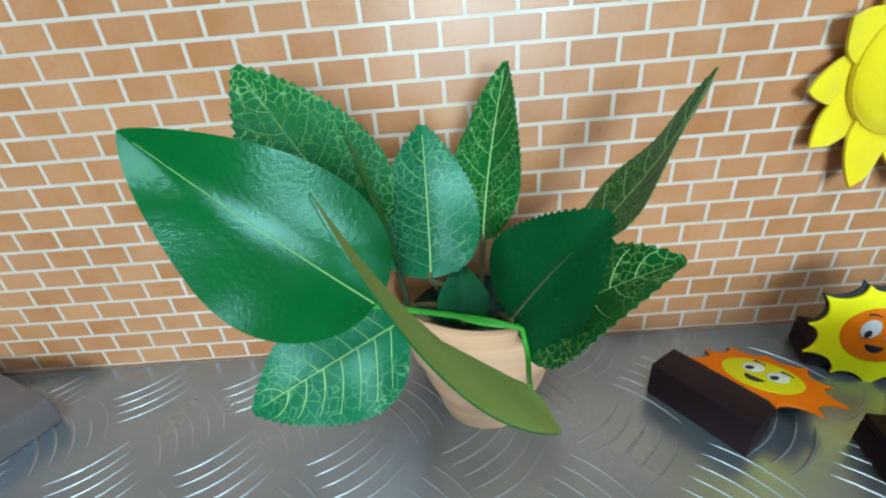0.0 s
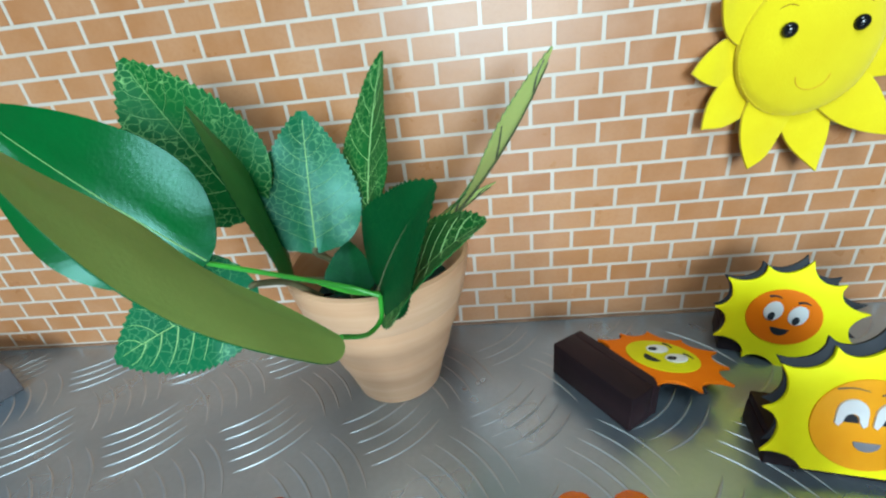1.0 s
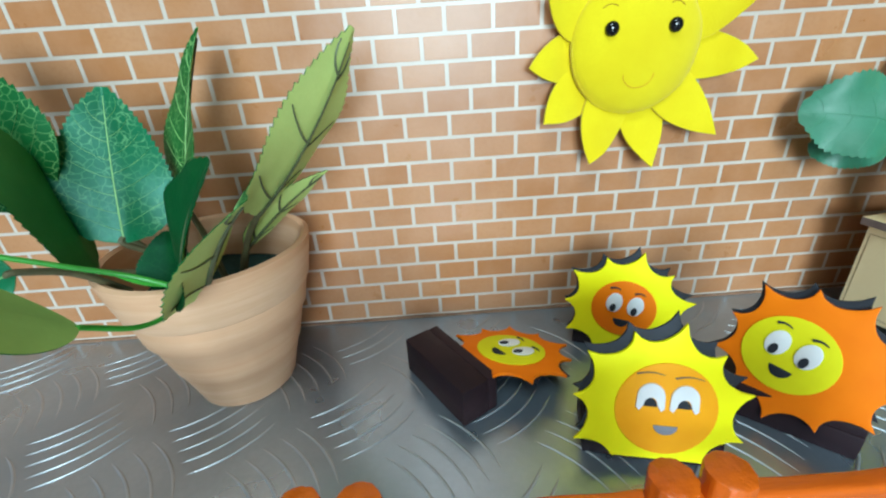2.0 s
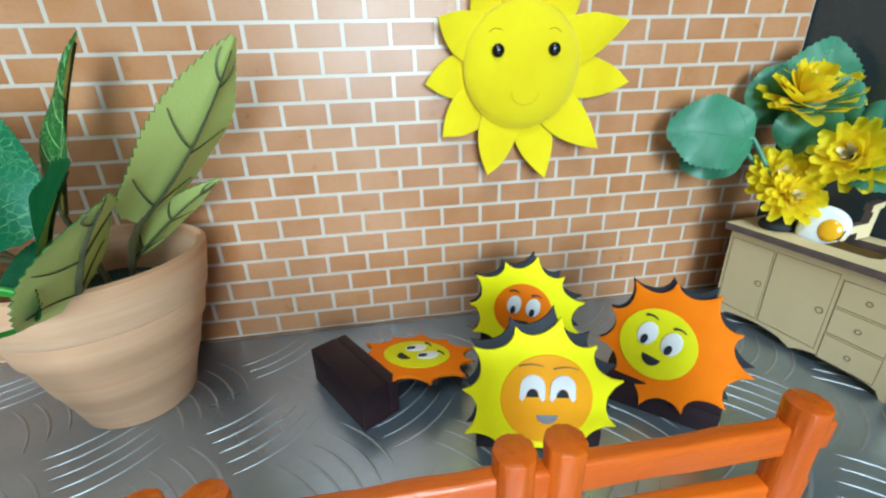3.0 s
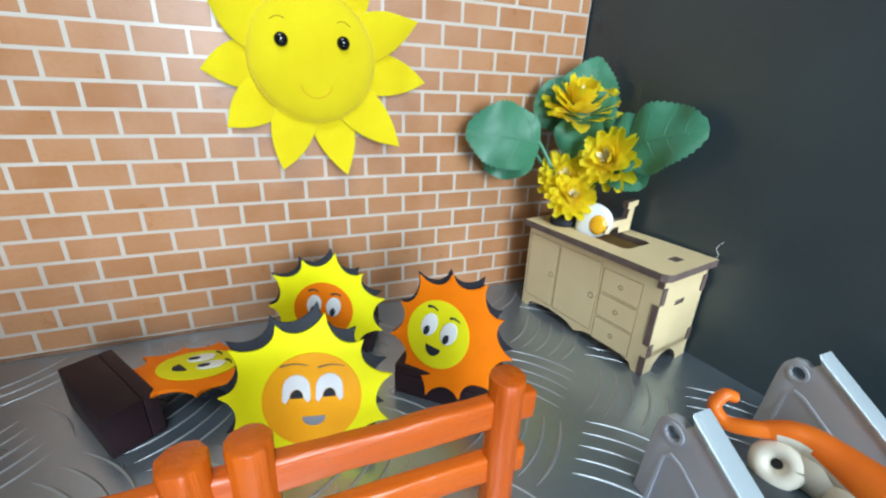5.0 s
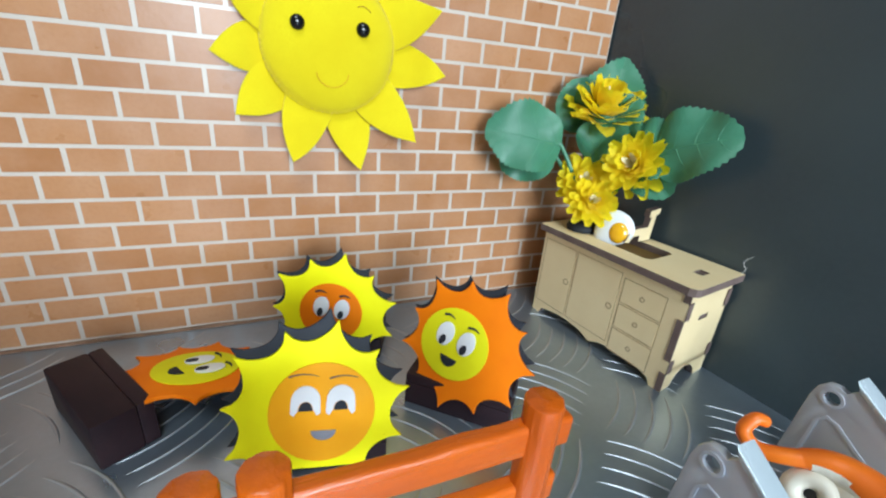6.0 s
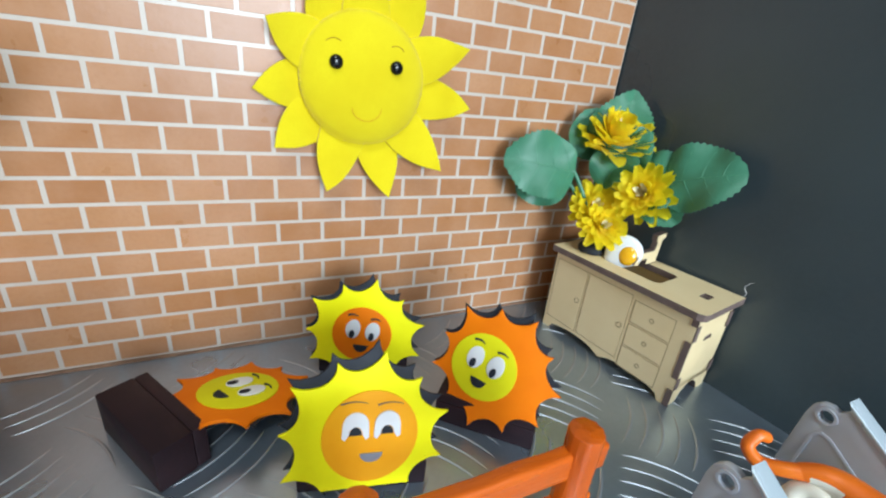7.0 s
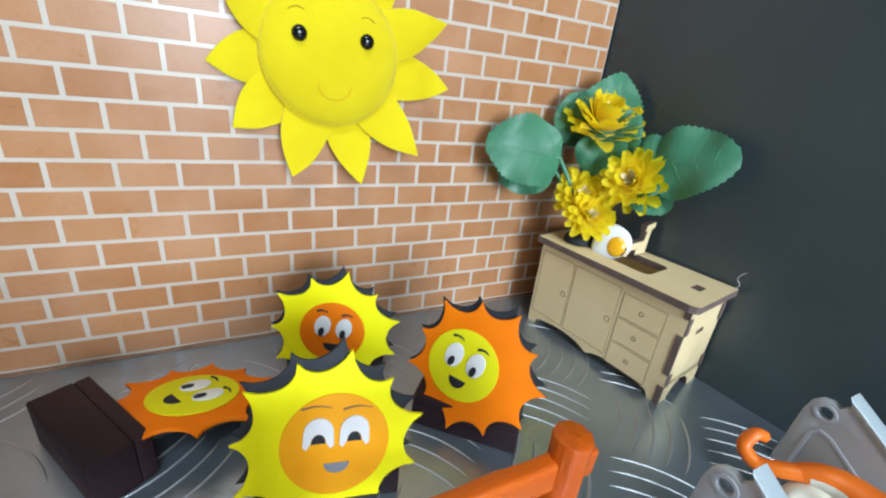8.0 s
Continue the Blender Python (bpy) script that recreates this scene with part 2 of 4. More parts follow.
def solid(name, bm, material, label, category="", group="", kind="", smooth=True, m=None):
    ob = new(name, finish(name, bm, material, smooth))
    if m is not None:
        ob.matrix_basis = m
    return tagged(ob, label, category, group, kind)


def box(x0, y0, z0, x1, y1, z1, bevel=0.0, segs=2, bm=None):
    bm = bm or bmesh.new()
    r = bmesh.ops.create_cube(bm, size=1.0)
    for v in r["verts"]:
        v.co = Vector((x0 + (v.co.x + 0.5) * (x1 - x0), y0 + (v.co.y + 0.5) * (y1 - y0), z0 + (v.co.z + 0.5) * (z1 - z0)))
    if bevel:
        es = list({e for v in r["verts"] for e in v.link_edges})
        bmesh.ops.bevel(bm, geom=es, offset=bevel, segments=segs, affect="EDGES", profile=0.5)
    return bm


def extrude_outline(pts, depth, holes=(), bevel=0.0, bm=None, place=None):
    """A flat outline in x, z (y = 0 is its front) made into a plate that reaches back to y = depth. Holes go through."""
    bm = bm or bmesh.new()
    loops, edges = [], []
    for loop in (pts, *holes):
        vs = [bm.verts.new((x, 0.0, z)) for x, z in loop]
        loops.append(vs)
        edges += [bm.edges.new((vs[k], vs[(k + 1) % len(vs)])) for k in range(len(vs))]
    r = bmesh.ops.triangle_fill(bm, use_beauty=True, use_dissolve=False, edges=edges)
    faces = [g for g in r["geom"] if isinstance(g, bmesh.types.BMFace)]
    back = bmesh.ops.extrude_face_region(bm, geom=faces)
    bv = [g for g in back["geom"] if isinstance(g, bmesh.types.BMVert)]
    for v in bv:
        v.co.y += depth
    bmesh.ops.recalc_face_normals(bm, faces=bm.faces)
    if bevel:
        rim = [e for e in bm.edges if len(e.link_faces) == 2 and e.calc_face_angle(0) > 1.0 and abs(e.verts[0].co.y - e.verts[1].co.y) < 1e-7]
        bmesh.ops.bevel(bm, geom=rim, offset=bevel, segments=2, affect="EDGES", profile=0.5)
    if place is not None:
        bmesh.ops.transform(bm, matrix=place, verts=bm.verts)
    return bm


def ellipse(cx, cz, rx, rz, n=24, a0=0.0, a1=2 * math.pi, tilt=0.0):
    out = []
    closed = abs(a1 - a0) > 6.28
    for k in range(n):
        a = a0 + (a1 - a0) * k / (n if closed else n - 1)
        x, z = rx * math.cos(a), rz * math.sin(a)
        out.append((cx + x * math.cos(tilt) - z * math.sin(tilt), cz + x * math.sin(tilt) + z * math.cos(tilt)))
    return out


def tube(points, radius, sides=8, taper=1.0, bm=None, flat=1.0):
    """A round rod along points, its radius going to radius * taper at the end, with closed ends."""
    bm = bm or bmesh.new()
    pts = [Vector(p) for p in points]
    rings = []
    side = None
    for k, p in enumerate(pts):
        d = (pts[min(k + 1, len(pts) - 1)] - pts[max(k - 1, 0)]).normalized()
        if side is None:
            side = d.cross(Vector((0, 0, 1)))
            if side.length < 0.1:
                side = d.cross(Vector((0, 1, 0)))
        side = (side - d * side.dot(d)).normalized()
        up = d.cross(side)
        r = radius * (1 + (taper - 1) * k / max(1, len(pts) - 1))
        rings.append([bm.verts.new(p + r * (math.cos(a) * side + flat * math.sin(a) * up)) for a in (2 * math.pi * j / sides for j in range(sides))])
    for a, b in zip(rings, rings[1:]):
        for j in range(sides):
            bm.faces.new((a[j], a[(j + 1) % sides], b[(j + 1) % sides], b[j]))
    bm.faces.new(rings[0][::-1])
    bm.faces.new(rings[-1])
    bmesh.ops.recalc_face_normals(bm, faces=bm.faces)
    return bm


def smooth_line(points, n=16):
    """Catmull-Rom points through the given ones."""
    p = [Vector(q) for q in points]
    p = [p[0] * 2 - p[1], *p, p[-1] * 2 - p[-2]]
    out = []
    for k in range(1, len(p) - 2):
        for j in range(n):
            s = j / n
            a, b, c, d = p[k - 1:k + 3]
            out.append(0.5 * (2 * b + (c - a) * s + (2 * a - 5 * b + 4 * c - d) * s * s + (3 * b - a - 3 * c + d) * s ** 3))
    return [*out, p[-2]]


def lathe(profile, steps=48, bm=None):
    """Turn a list of (radius, height) about z."""
    bm = bm or bmesh.new()
    rings = [[bm.verts.new((r * math.cos(a), r * math.sin(a), z)) for a in (2 * math.pi * k / steps for k in range(steps))] for r, z in profile]
    for a, b in zip(rings, rings[1:]):
        for k in range(steps):
            bm.faces.new((a[k], a[(k + 1) % steps], b[(k + 1) % steps], b[k]))
    for ring in (rings[0], rings[-1]):
        bm.faces.new(ring)
    bmesh.ops.recalc_face_normals(bm, faces=bm.faces)
    return bm


def dome(rx, ry, rz, cx=0, cy=0, cz=0, u=24, v=12, bm=None):
    bm = bm or bmesh.new()
    r = bmesh.ops.create_uvsphere(bm, u_segments=u, v_segments=v, radius=1.0)
    for w in r["verts"]:
        w.co = Vector((cx + rx * w.co.x, cy + ry * w.co.y, cz + rz * w.co.z))
    return bm


def frame_of(origin, right, up):
    """A pose whose x is right, z nearly up and -y its front."""
    x = Vector(right).normalized()
    z = Vector(up)
    z = (z - x * z.dot(x)).normalized()
    y = z.cross(x)
    m = Matrix((x, y, z)).transposed().to_4x4()
    m.translation = origin
    return m


# ---- large structure: the set, the table and the room ----
L, H = 0.0165, 0.00866           # pitch of the printed bricks
WALL_L, WALL_R, WALL_T = -0.45, 0.1125, 0.26
SLANT = 0.125                    # the black board opens outwards a little

back = solid("wall_back", box(WALL_L, 0.0, -0.002, WALL_R, 0.004, WALL_T), M_MORTAR,
             "board papered with glossy printed tan brick pattern", "wall", kind="structure", smooth=False)
bm = bmesh.new()
black = [(WALL_R + 0.0005, 0.004), (WALL_R + 0.0005 + SLANT * 0.32, -0.32), (WALL_R + 0.0045 + SLANT * 0.32, -0.32), (WALL_R + 0.0045, 0.004)]
lo = [bm.verts.new((x, y, -0.002)) for x, y in black]
hi = [bm.verts.new((x, y, WALL_T)) for x, y in black]
bm.faces.new(lo[::-1]), bm.faces.new(hi)
for k in range(4):
    bm.faces.new((lo[k], lo[(k + 1) % 4], hi[(k + 1) % 4], hi[k]))
bmesh.ops.recalc_face_normals(bm, faces=bm.faces)
solid("wall_right", bm, M_BLACK, "matt black board with faint scuffs", "wall", kind="structure", smooth=False)

plate = solid("floor", box(-0.50, -0.34, -0.003, 0.150, 0.0, 0.0), M_PLATE,
              "grey metal tread plate with raised curved bars", "floor", kind="structure", smooth=False)

bm = bmesh.new()
xs = [WALL_L + (WALL_R - WALL_L) * k / 60 for k in range(61)]
rows = [[bm.verts.new((x, y, z * (1 + 0.5 * noise.noise(Vector((x * 60, 3, 0)))))) for y, z in ((0.0, 0.0011), (-0.0007, 0.0009), (-0.0010, 0.0))] for x in xs]
for a, b in zip(rows, rows[1:]):
    for k in (0, 1):
        bm.faces.new((a[k], a[k + 1], b[k + 1], b[k]))
solid("trim", bm, M_TRIM, "dark curled lower edge of the brick paper", "trim", kind="structure")

# room, unseen: an added shell that gives the set its bounce light and reflections
RX0, RX1, RY0, RY1, RZ0, RZ1 = -1.7, 1.7, -1.60, 1.2, -0.75, 1.65
solid("room_floor", box(RX0, RY0, RZ0 - 0.1, RX1, RY1, RZ0), M_CARPET, "brown wooden room floor added out of view", "floor", kind="structure", smooth=False)
solid("ceiling", box(RX0, RY0, RZ1, RX1, RY1, RZ1 + 0.1), M_ROOM, "plain grey ceiling added out of view", "ceiling", kind="structure", smooth=False)
for nm, b in (("wall_north", (RX0 - 0.1, RY1, RZ0, RX1 + 0.1, RY1 + 0.1, RZ1)), ("wall_east", (RX1, RY0, RZ0, RX1 + 0.1, RY1, RZ1)),
              ("wall_west", (RX0 - 0.1, RY0, RZ0, RX0, RY1, RZ1))):
    solid(nm, box(*b), M_ROOM, "plain painted room wall added out of view", "wall", kind="structure", smooth=False)
wx0, wx1, wz0, wz1 = -0.26, 0.46, 0.04, 0.86
bm = box(RX0 - 0.1, RY0 - 0.12, RZ0, wx0, RY0, RZ1)
box(wx1, RY0 - 0.12, RZ0, RX1 + 0.1, RY0, RZ1, bm=bm)
box(wx0, RY0 - 0.12, RZ0, wx1, RY0, wz0, bm=bm)
box(wx0, RY0 - 0.12, wz1, wx1, RY0, RZ1, bm=bm)
solid("wall_south", bm, M_ROOM, "plain painted wall with a window, added out of view", "wall", kind="structure", smooth=False)
win = thing("window_1", "white window frame in the room wall", "window", kind="structure")
for b in ((wx0, wz0, wx1, wz0 + 0.05), (wx0, wz1 - 0.05, wx1, wz1), (wx0, wz0, wx0 + 0.05, wz1), (wx1 - 0.05, wz0, wx1, wz1)):
    part("window_frame", box(b[0], RY0 - 0.09, b[1], b[2], RY0 - 0.04, b[3], 0.004), M_WHITE, win)
desk = thing("table", "brown wooden table under the set", "table")
part("tabletop", box(-0.8, -0.45, -0.033, 0.6, 0.45, -0.0035, 0.003), M_TABLE, desk)
for x in (-0.75, 0.55):
    for y in (-0.40, 0.40):
        part("leg", box(x - 0.025, y - 0.025, RZ0, x + 0.025, y + 0.025, -0.033, 0.003), M_TABLE, desk)

# ---- terracotta pot and artificial plant ----
POT = (-0.157, -0.031)
prof = [(0.0, 0.0), (0.0155, 0.0), (0.0166, 0.0010), (0.0188, 0.0090), (0.0206, 0.0145), (0.0215, 0.0165), (0.0222, 0.0190), (0.0248, 0.0285), (0.0264, 0.0308), (0.0270, 0.0340), (0.0283, 0.0400),
        (0.0287, 0.0404), (0.0292, 0.0409), (0.0318, 0.0540), (0.0318, 0.0556), (0.0306, 0.0563), (0.0292, 0.0555), (0.0278, 0.0480), (0.0250, 0.0380)]
pot = thing("flower_pot", "plain tapered terracotta flower pot on the metal plate", "flower pot", pose(*POT, 0))
part("pot_body", lathe([(max(r, 0.0003), z) for r, z in prof[:11]], 72), M_TERRA, pot)
part("pot_rim", lathe(prof[10:], 72), M_TERRA, pot)
soil = bmesh.new()
bmesh.ops.create_circle(soil, cap_ends=True, radius=0.0268, segments=40)
bmesh.ops.subdivide_edges(soil, edges=soil.edges, cuts=2, use_grid_fill=True)
bmesh.ops.triangulate(soil, faces=soil.faces)
for v in soil.verts:
    v.co.z = 0.0030 * noise.noise(v.co * 180)

plant = thing("artificial_plant", "artificial plant with serrated green fabric leaves in the pot", "plant")
part("soil", soil, M_SOIL, plant, "dark brown filling", pose(*POT, 0.0400))


def leaf_shape(u, kind):
    """Half width along the leaf, 0 at its base and tip."""
    if kind == "round":
        return max(0.0, math.sin(math.pi * u ** 0.62)) ** 0.72
    if kind == "broad":
        return max(0.0, math.sin(math.pi * u ** 0.85)) ** 0.52
    if kind == "long":
        return max(0.0, math.sin(math.pi * u ** 0.72)) ** 0.9
    return max(0.0, math.sin(math.pi * u ** 0.66)) ** 0.8


def leaf(parent, base, tip, normal, width, top, under, bend=0.08, fold=0.10, kind="oval", teeth=26, deep=0.05, root=None,
         twist=0.0, veins=M_VEIN, ribs=None, stem=M_TWIG, wave=0.03, label="", nveins=6, stem_r=0.0009):
    """One leaf from base to tip, its upper face towards normal: a curved, folded, serrated blade with veins, and its stem from root."""
    base, tip, n = Vector(base), Vector(tip), Vector(normal)
    along = tip - base
    length = along.length
    along.normalize()
    n = (n - along * n.dot(along)).normalized()
    side = along.cross(n)

    nu, nv = 2 * teeth, 8
    th = 0.00022
    bm = bmesh.new()
    grid = {}
    for layer in (0, 1):
        for i in range(nu + 1):
            u = i / nu
            w = 0.5 * width * leaf_shape(u, kind)
            if 0 < i < nu and i % 2 and w > 0:
                w *= 1 + deep
            for j in range(nv + 1):
                v = (2 * j / nv - 1) * w
                uu = min(1.0, u + (0.35 * deep * abs(2 * j / nv - 1) ** 6 if i % 2 else 0))
                vv = v / (0.5 * width) if width else 0
                a = twist * (uu - 0.3)
                s, m = side * math.cos(a) + n * math.sin(a), n * math.cos(a) - side * math.sin(a)
                h = bend * length * 4 * uu * (1 - uu) + width * (fold * abs(vv) - 0.4 * fold * vv * vv + wave * abs(vv) * math.sin(9 * uu + 2 * vv))
                grid[layer, i, j] = bm.verts.new(base + along * (uu * length) + s * v + m * (h - th * layer))
    for i in range(nu):
        for j in range(nv):
            q = [grid[0, i, j], grid[0, i + 1, j], grid[0, i + 1, j + 1], grid[0, i, j + 1]]
            bm.faces.new(q).material_index = 0
            q = [grid[1, i, j], grid[1, i, j + 1], grid[1, i + 1, j + 1], grid[1, i + 1, j]]
            bm.faces.new(q).material_index = 1
    for i in range(nu):
        for j, flip in ((0, False), (nv, True)):
            q = [grid[0, i, j], grid[1, i, j], grid[1, i + 1, j], grid[0, i + 1, j]]
            bm.faces.new(q[::-1] if flip else q).material_index = 0
    bmesh.ops.remove_doubles(bm, verts=bm.verts, dist=1e-6)
    bmesh.ops.recalc_face_normals(bm, faces=bm.faces)
    # the upper face must look along normal
    blade = part("leaf", bm, (top, under), parent, label)

    def spot(u, vv, lift):
        w = 0.5 * width * leaf_shape(u, kind)
        v = vv * w
        q = v / (0.5 * width)
        a = twist * (u - 0.3)
        s, m = side * math.cos(a) + n * math.sin(a), n * math.cos(a) - side * math.sin(a)
        h = bend * length * 4 * u * (1 - u) + width * (fold * abs(q) - 0.4 * fold * q * q + wave * abs(q) * math.sin(9 * u + 2 * q))
        return base + along * (u * length) + s * v + m * (h + lift)

    def web(lift, r0, r1, mat, name, nveins=nveins):
        bm = tube([spot(0.01 + 0.93 * k / 14, 0.0, lift) for k in range(15)], r0, 6, 0.3, flat=0.5)
        for k in range(nveins):
            u0 = 0.10 + 0.68 * k / max(1, nveins - 1)
            for sgn in (-1, 1):
                line = [spot(min(0.97, u0 + sgn * 0.015 + (0.17 - 0.04 * u0) * q ** 1.3), sgn * 0.86 * q, lift) for q in (k2 / 6 for k2 in range(7))]
                tube(line, r1, 5, 0.35, bm=bm, flat=0.45)
        part(name, bm, mat, blade)

    if veins:
        web(0.00004, 0.00034, 0.00014, veins, "vein")
    if ribs:
        web(-th - 0.0002, 0.0011, 0.00050, ribs, "rib", 3)
    if root is not None:
        root = Vector(root)
        mid = (root + base) * 0.5 + Vector((0, 0, 0.10 * (root - base).length))
        part("stem", tube(smooth_line([root, mid, base, base + along * 0.002], 6), stem_r * 1.2, 8, 0.7), stem, plant)
    return blade


PX, PY = POT
leaf(plant, (-0.1885, -0.0450, 0.0770), (-0.2150, -0.0400, 0.1238), (0.28, -0.95, 0.15), 0.0335, M_LEAF, M_UNDER, 0.05, 0.12, root=(PX - 0.008, PY, 0.041), nveins=7)
leaf(plant, (-0.1730, -0.0440, 0.0630), (-0.1722, -0.0302, 0.1050), (0.28, -0.95, 0.2), 0.0300, M_LEAF_PALE, M_UNDER, 0.03, 0.10, "round", root=(PX - 0.005, PY, 0.041), nveins=7)
leaf(plant, (-0.1565, -0.0360, 0.0700), (-0.1468, -0.0190, 0.1188), (-0.72, -0.68, 0.1), 0.0250, M_LEAF, M_UNDER, 0.03, 0.14, "oval", root=(PX, PY + 0.004, 0.041), ribs=M_RIB)
leaf(plant, (-0.1325, -0.0450, 0.0690), (-0.0990, -0.0410, 0.1150), (-0.90, 0.20, 0.42), 0.0335, M_LEAF, M_UNDER, -0.05, 0.10, "oval", root=(PX + 0.008, PY, 0.041), ribs=M_RIB, twist=0.25)
leaf(plant, (-0.1465, -0.0570, 0.0520), (-0.1195, -0.0772, 0.0835), (-0.776, -0.03, 0.63), 0.0320, M_LEAF, M_UNDER, 0.04, 0.12, "oval", root=(PX + 0.006, PY - 0.008, 0.043), ribs=M_RIB, teeth=20)
leaf(plant, (-0.1440, -0.0330, 0.0540), (-0.1144, -0.0290, 0.0770), (-0.72, 0.45, 0.55), 0.0150, M_LEAF, M_UNDER, 0.04, 0.12, "long", root=(PX + 0.006, PY + 0.004, 0.041), ribs=M_RIB, teeth=18)
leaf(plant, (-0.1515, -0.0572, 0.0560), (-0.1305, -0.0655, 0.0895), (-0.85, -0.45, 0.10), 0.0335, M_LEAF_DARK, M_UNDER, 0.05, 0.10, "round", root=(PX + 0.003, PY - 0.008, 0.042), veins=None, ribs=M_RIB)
leaf(plant, (-0.1820, -0.0800, 0.0800), (-0.2187, -0.0800, 0.1172), (0.05, -0.84, 0.50), 0.0312, M_LEAF_GLOSS, M_UNDER_D, 0.06, 0.14, "oval", teeth=40, deep=0.0, nveins=0)
leaf(plant, (-0.1525, -0.0885, 0.0635), (-0.1770, -0.1172, 0.1165), (-0.68, -0.47, -0.56), 0.0280, M_LEAF_GLOSS, M_UNDER_O, 0.05, 0.08, "oval", teeth=36, deep=0.0, veins=None, twist=0.3)
leaf(plant, (-0.1790, -0.0700, 0.0680), (-0.2115, -0.0850, 0.0575), (0.0, -0.80, 0.58), 0.0285, M_LEAF_PALE, M_UNDER, 0.06, 0.08, root=(PX - 0.016, PY - 0.018, 0.050), nveins=7)
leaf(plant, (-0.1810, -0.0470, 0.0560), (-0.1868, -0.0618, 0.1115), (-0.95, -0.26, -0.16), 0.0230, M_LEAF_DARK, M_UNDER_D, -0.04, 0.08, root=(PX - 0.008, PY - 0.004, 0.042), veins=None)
# small inner leaf: the shade it stands in is put into its dark green
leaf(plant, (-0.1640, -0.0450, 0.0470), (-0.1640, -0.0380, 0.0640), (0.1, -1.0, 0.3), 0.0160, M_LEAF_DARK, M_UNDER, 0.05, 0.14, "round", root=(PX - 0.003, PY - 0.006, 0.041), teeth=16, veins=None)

# bright green wire that ties the front leaves to the rim
for line in ([(-0.1495, -0.0636, 0.0580), (-0.1580, -0.0650, 0.0625), (-0.1700, -0.0710, 0.0700), (-0.1830, -0.0795, 0.0795)],
             [(-0.1495, -0.0636, 0.0580), (-0.1490, -0.0690, 0.0540), (-0.1505, -0.0780, 0.0560), (-0.1525, -0.0890, 0.0640)],
             [(-0.1500, -0.0625, 0.0580), (-0.1590, -0.0610, 0.0585), (-0.1690, -0.0560, 0.0590)]):
    part("stem", tube(smooth_line(line, 8), 0.0007, 8, 0.9), M_STEM, plant, "bright green plastic stem")

# ---- felt sun on the brick wall ----
felt = thing("plush_sun", "smiling yellow felt sun with eleven petals hung on the brick wall", "wall decoration", pose(-0.0104, -0.0035, 0.1065))
FR = 0.0222
for k, turn in enumerate((187, 153, 121, 89, 57, 22, 350, 314, 284, 249, 217)):
    a = radians(turn)
    reach = 0.0388 + 0.0040 * math.cos(a - radians(305))  # the lower petals are the longer ones
    pts = []
    for q in range(25):
        s = q / 24
        d = 1 - abs(2 * s - 1)
        r = FR * 0.80 + (reach - FR * 0.80) * d
        half = 0.0082 * math.cos(0.5 * math.pi * d ** 1.5) ** 1.0  # full flanks that run to a point
        skew = 0.0009 * d * d * math.sin(2.1 * k + 0.7)
        sg = -1 if s < 0.5 else 1
        side = sg * half + skew
        pts.append((r * math.cos(a) - side * math.sin(a), r * math.sin(a) + side * math.cos(a)))
    pts = [p for i, p in enumerate(pts) if i == 0 or (Vector(p) - Vector(pts[i - 1])).length > 1e-5]
    bm = extrude_outline(pts, 0.0016, bevel=0.0004)
    lean = 0.0016 if k % 2 else 0.0
    for v in bm.verts:
        r = math.hypot(v.co.x, v.co.z)
        v.co.y += -0.0062 * max(0.0, (r - FR) / 0.018) ** 1.4 - lean + 0.0009 * math.sin(v.co.x * 500 + k) * max(0, (r - FR) / 0.018)
    part("petal", bm, M_FELT, felt)
bm = dome(FR, 0.0062, FR, 0, -0.0012, 0, 48, 24)
for v in bm.verts:
    if v.co.y > 0.0015:
        v.co.y = 0.0015
    r = math.hypot(v.co.x, v.co.z)
    ang = math.atan2(v.co.z, v.co.x)
    v.co.y += 0.0004 * math.sin(40 * ang) * max(0.0, r / FR - 0.86) / 0.14
part("cushion", bm, M_FELT, felt, "padded round felt face")
bm = bmesh.new()
for k in range(78):
    a = 2 * math.pi * k / 78
    r = FR * 0.985
    p = Vector((r * math.cos(a), -0.0026, r * math.sin(a)))
    t2 = Vector((-math.sin(a), 0, math.cos(a))) * 0.00055
    tube([p - t2, p + t2], 0.00022, 5, bm=bm)
part("seam_stitch", bm, M_FELT, felt, "row of small seam stitches")


def on_cushion(x, z, lift=0.0):
    q = max(0.0, 1 - (x * x + z * z) / (FR * FR))
    return (x, -0.0012 - 0.0062 * math.sqrt(q) - lift, z)


for sx in (-1, 1):
    eye = part("eye", dome(0.0023, 0.0017, 0.0023, *on_cushion(-0.0004 + sx * 0.0103, 0.0052, 0.0006), 20, 12), M_BEAD, felt, "shiny black bead eye")
    line = [on_cushion(-0.0004 + sx * (0.0086 + 0.0046 * s), 0.0106 + 0.0022 * math.sin(math.pi * (0.15 + 0.6 * s)) - (0.0010 * s if sx < 0 else 0.0014 * s), 0.0001) for s in (k / 8 for k in range(9))]
    part("eyebrow", tube(line, 0.00014, 6), M_THREAD, felt, "thin stitched eyebrow")
line = [on_cushion(-0.0001 + 0.0052 * math.cos(a), -0.0088 + 0.0044 * math.sin(a), 0.0001) for a in (math.pi * (1.0 + k / 14) for k in range(15))]
part("smile", tube(line, 0.00013, 6), M_THREAD_O, felt, "thin stitched smile")

# ---- foam suns on dark blocks ----


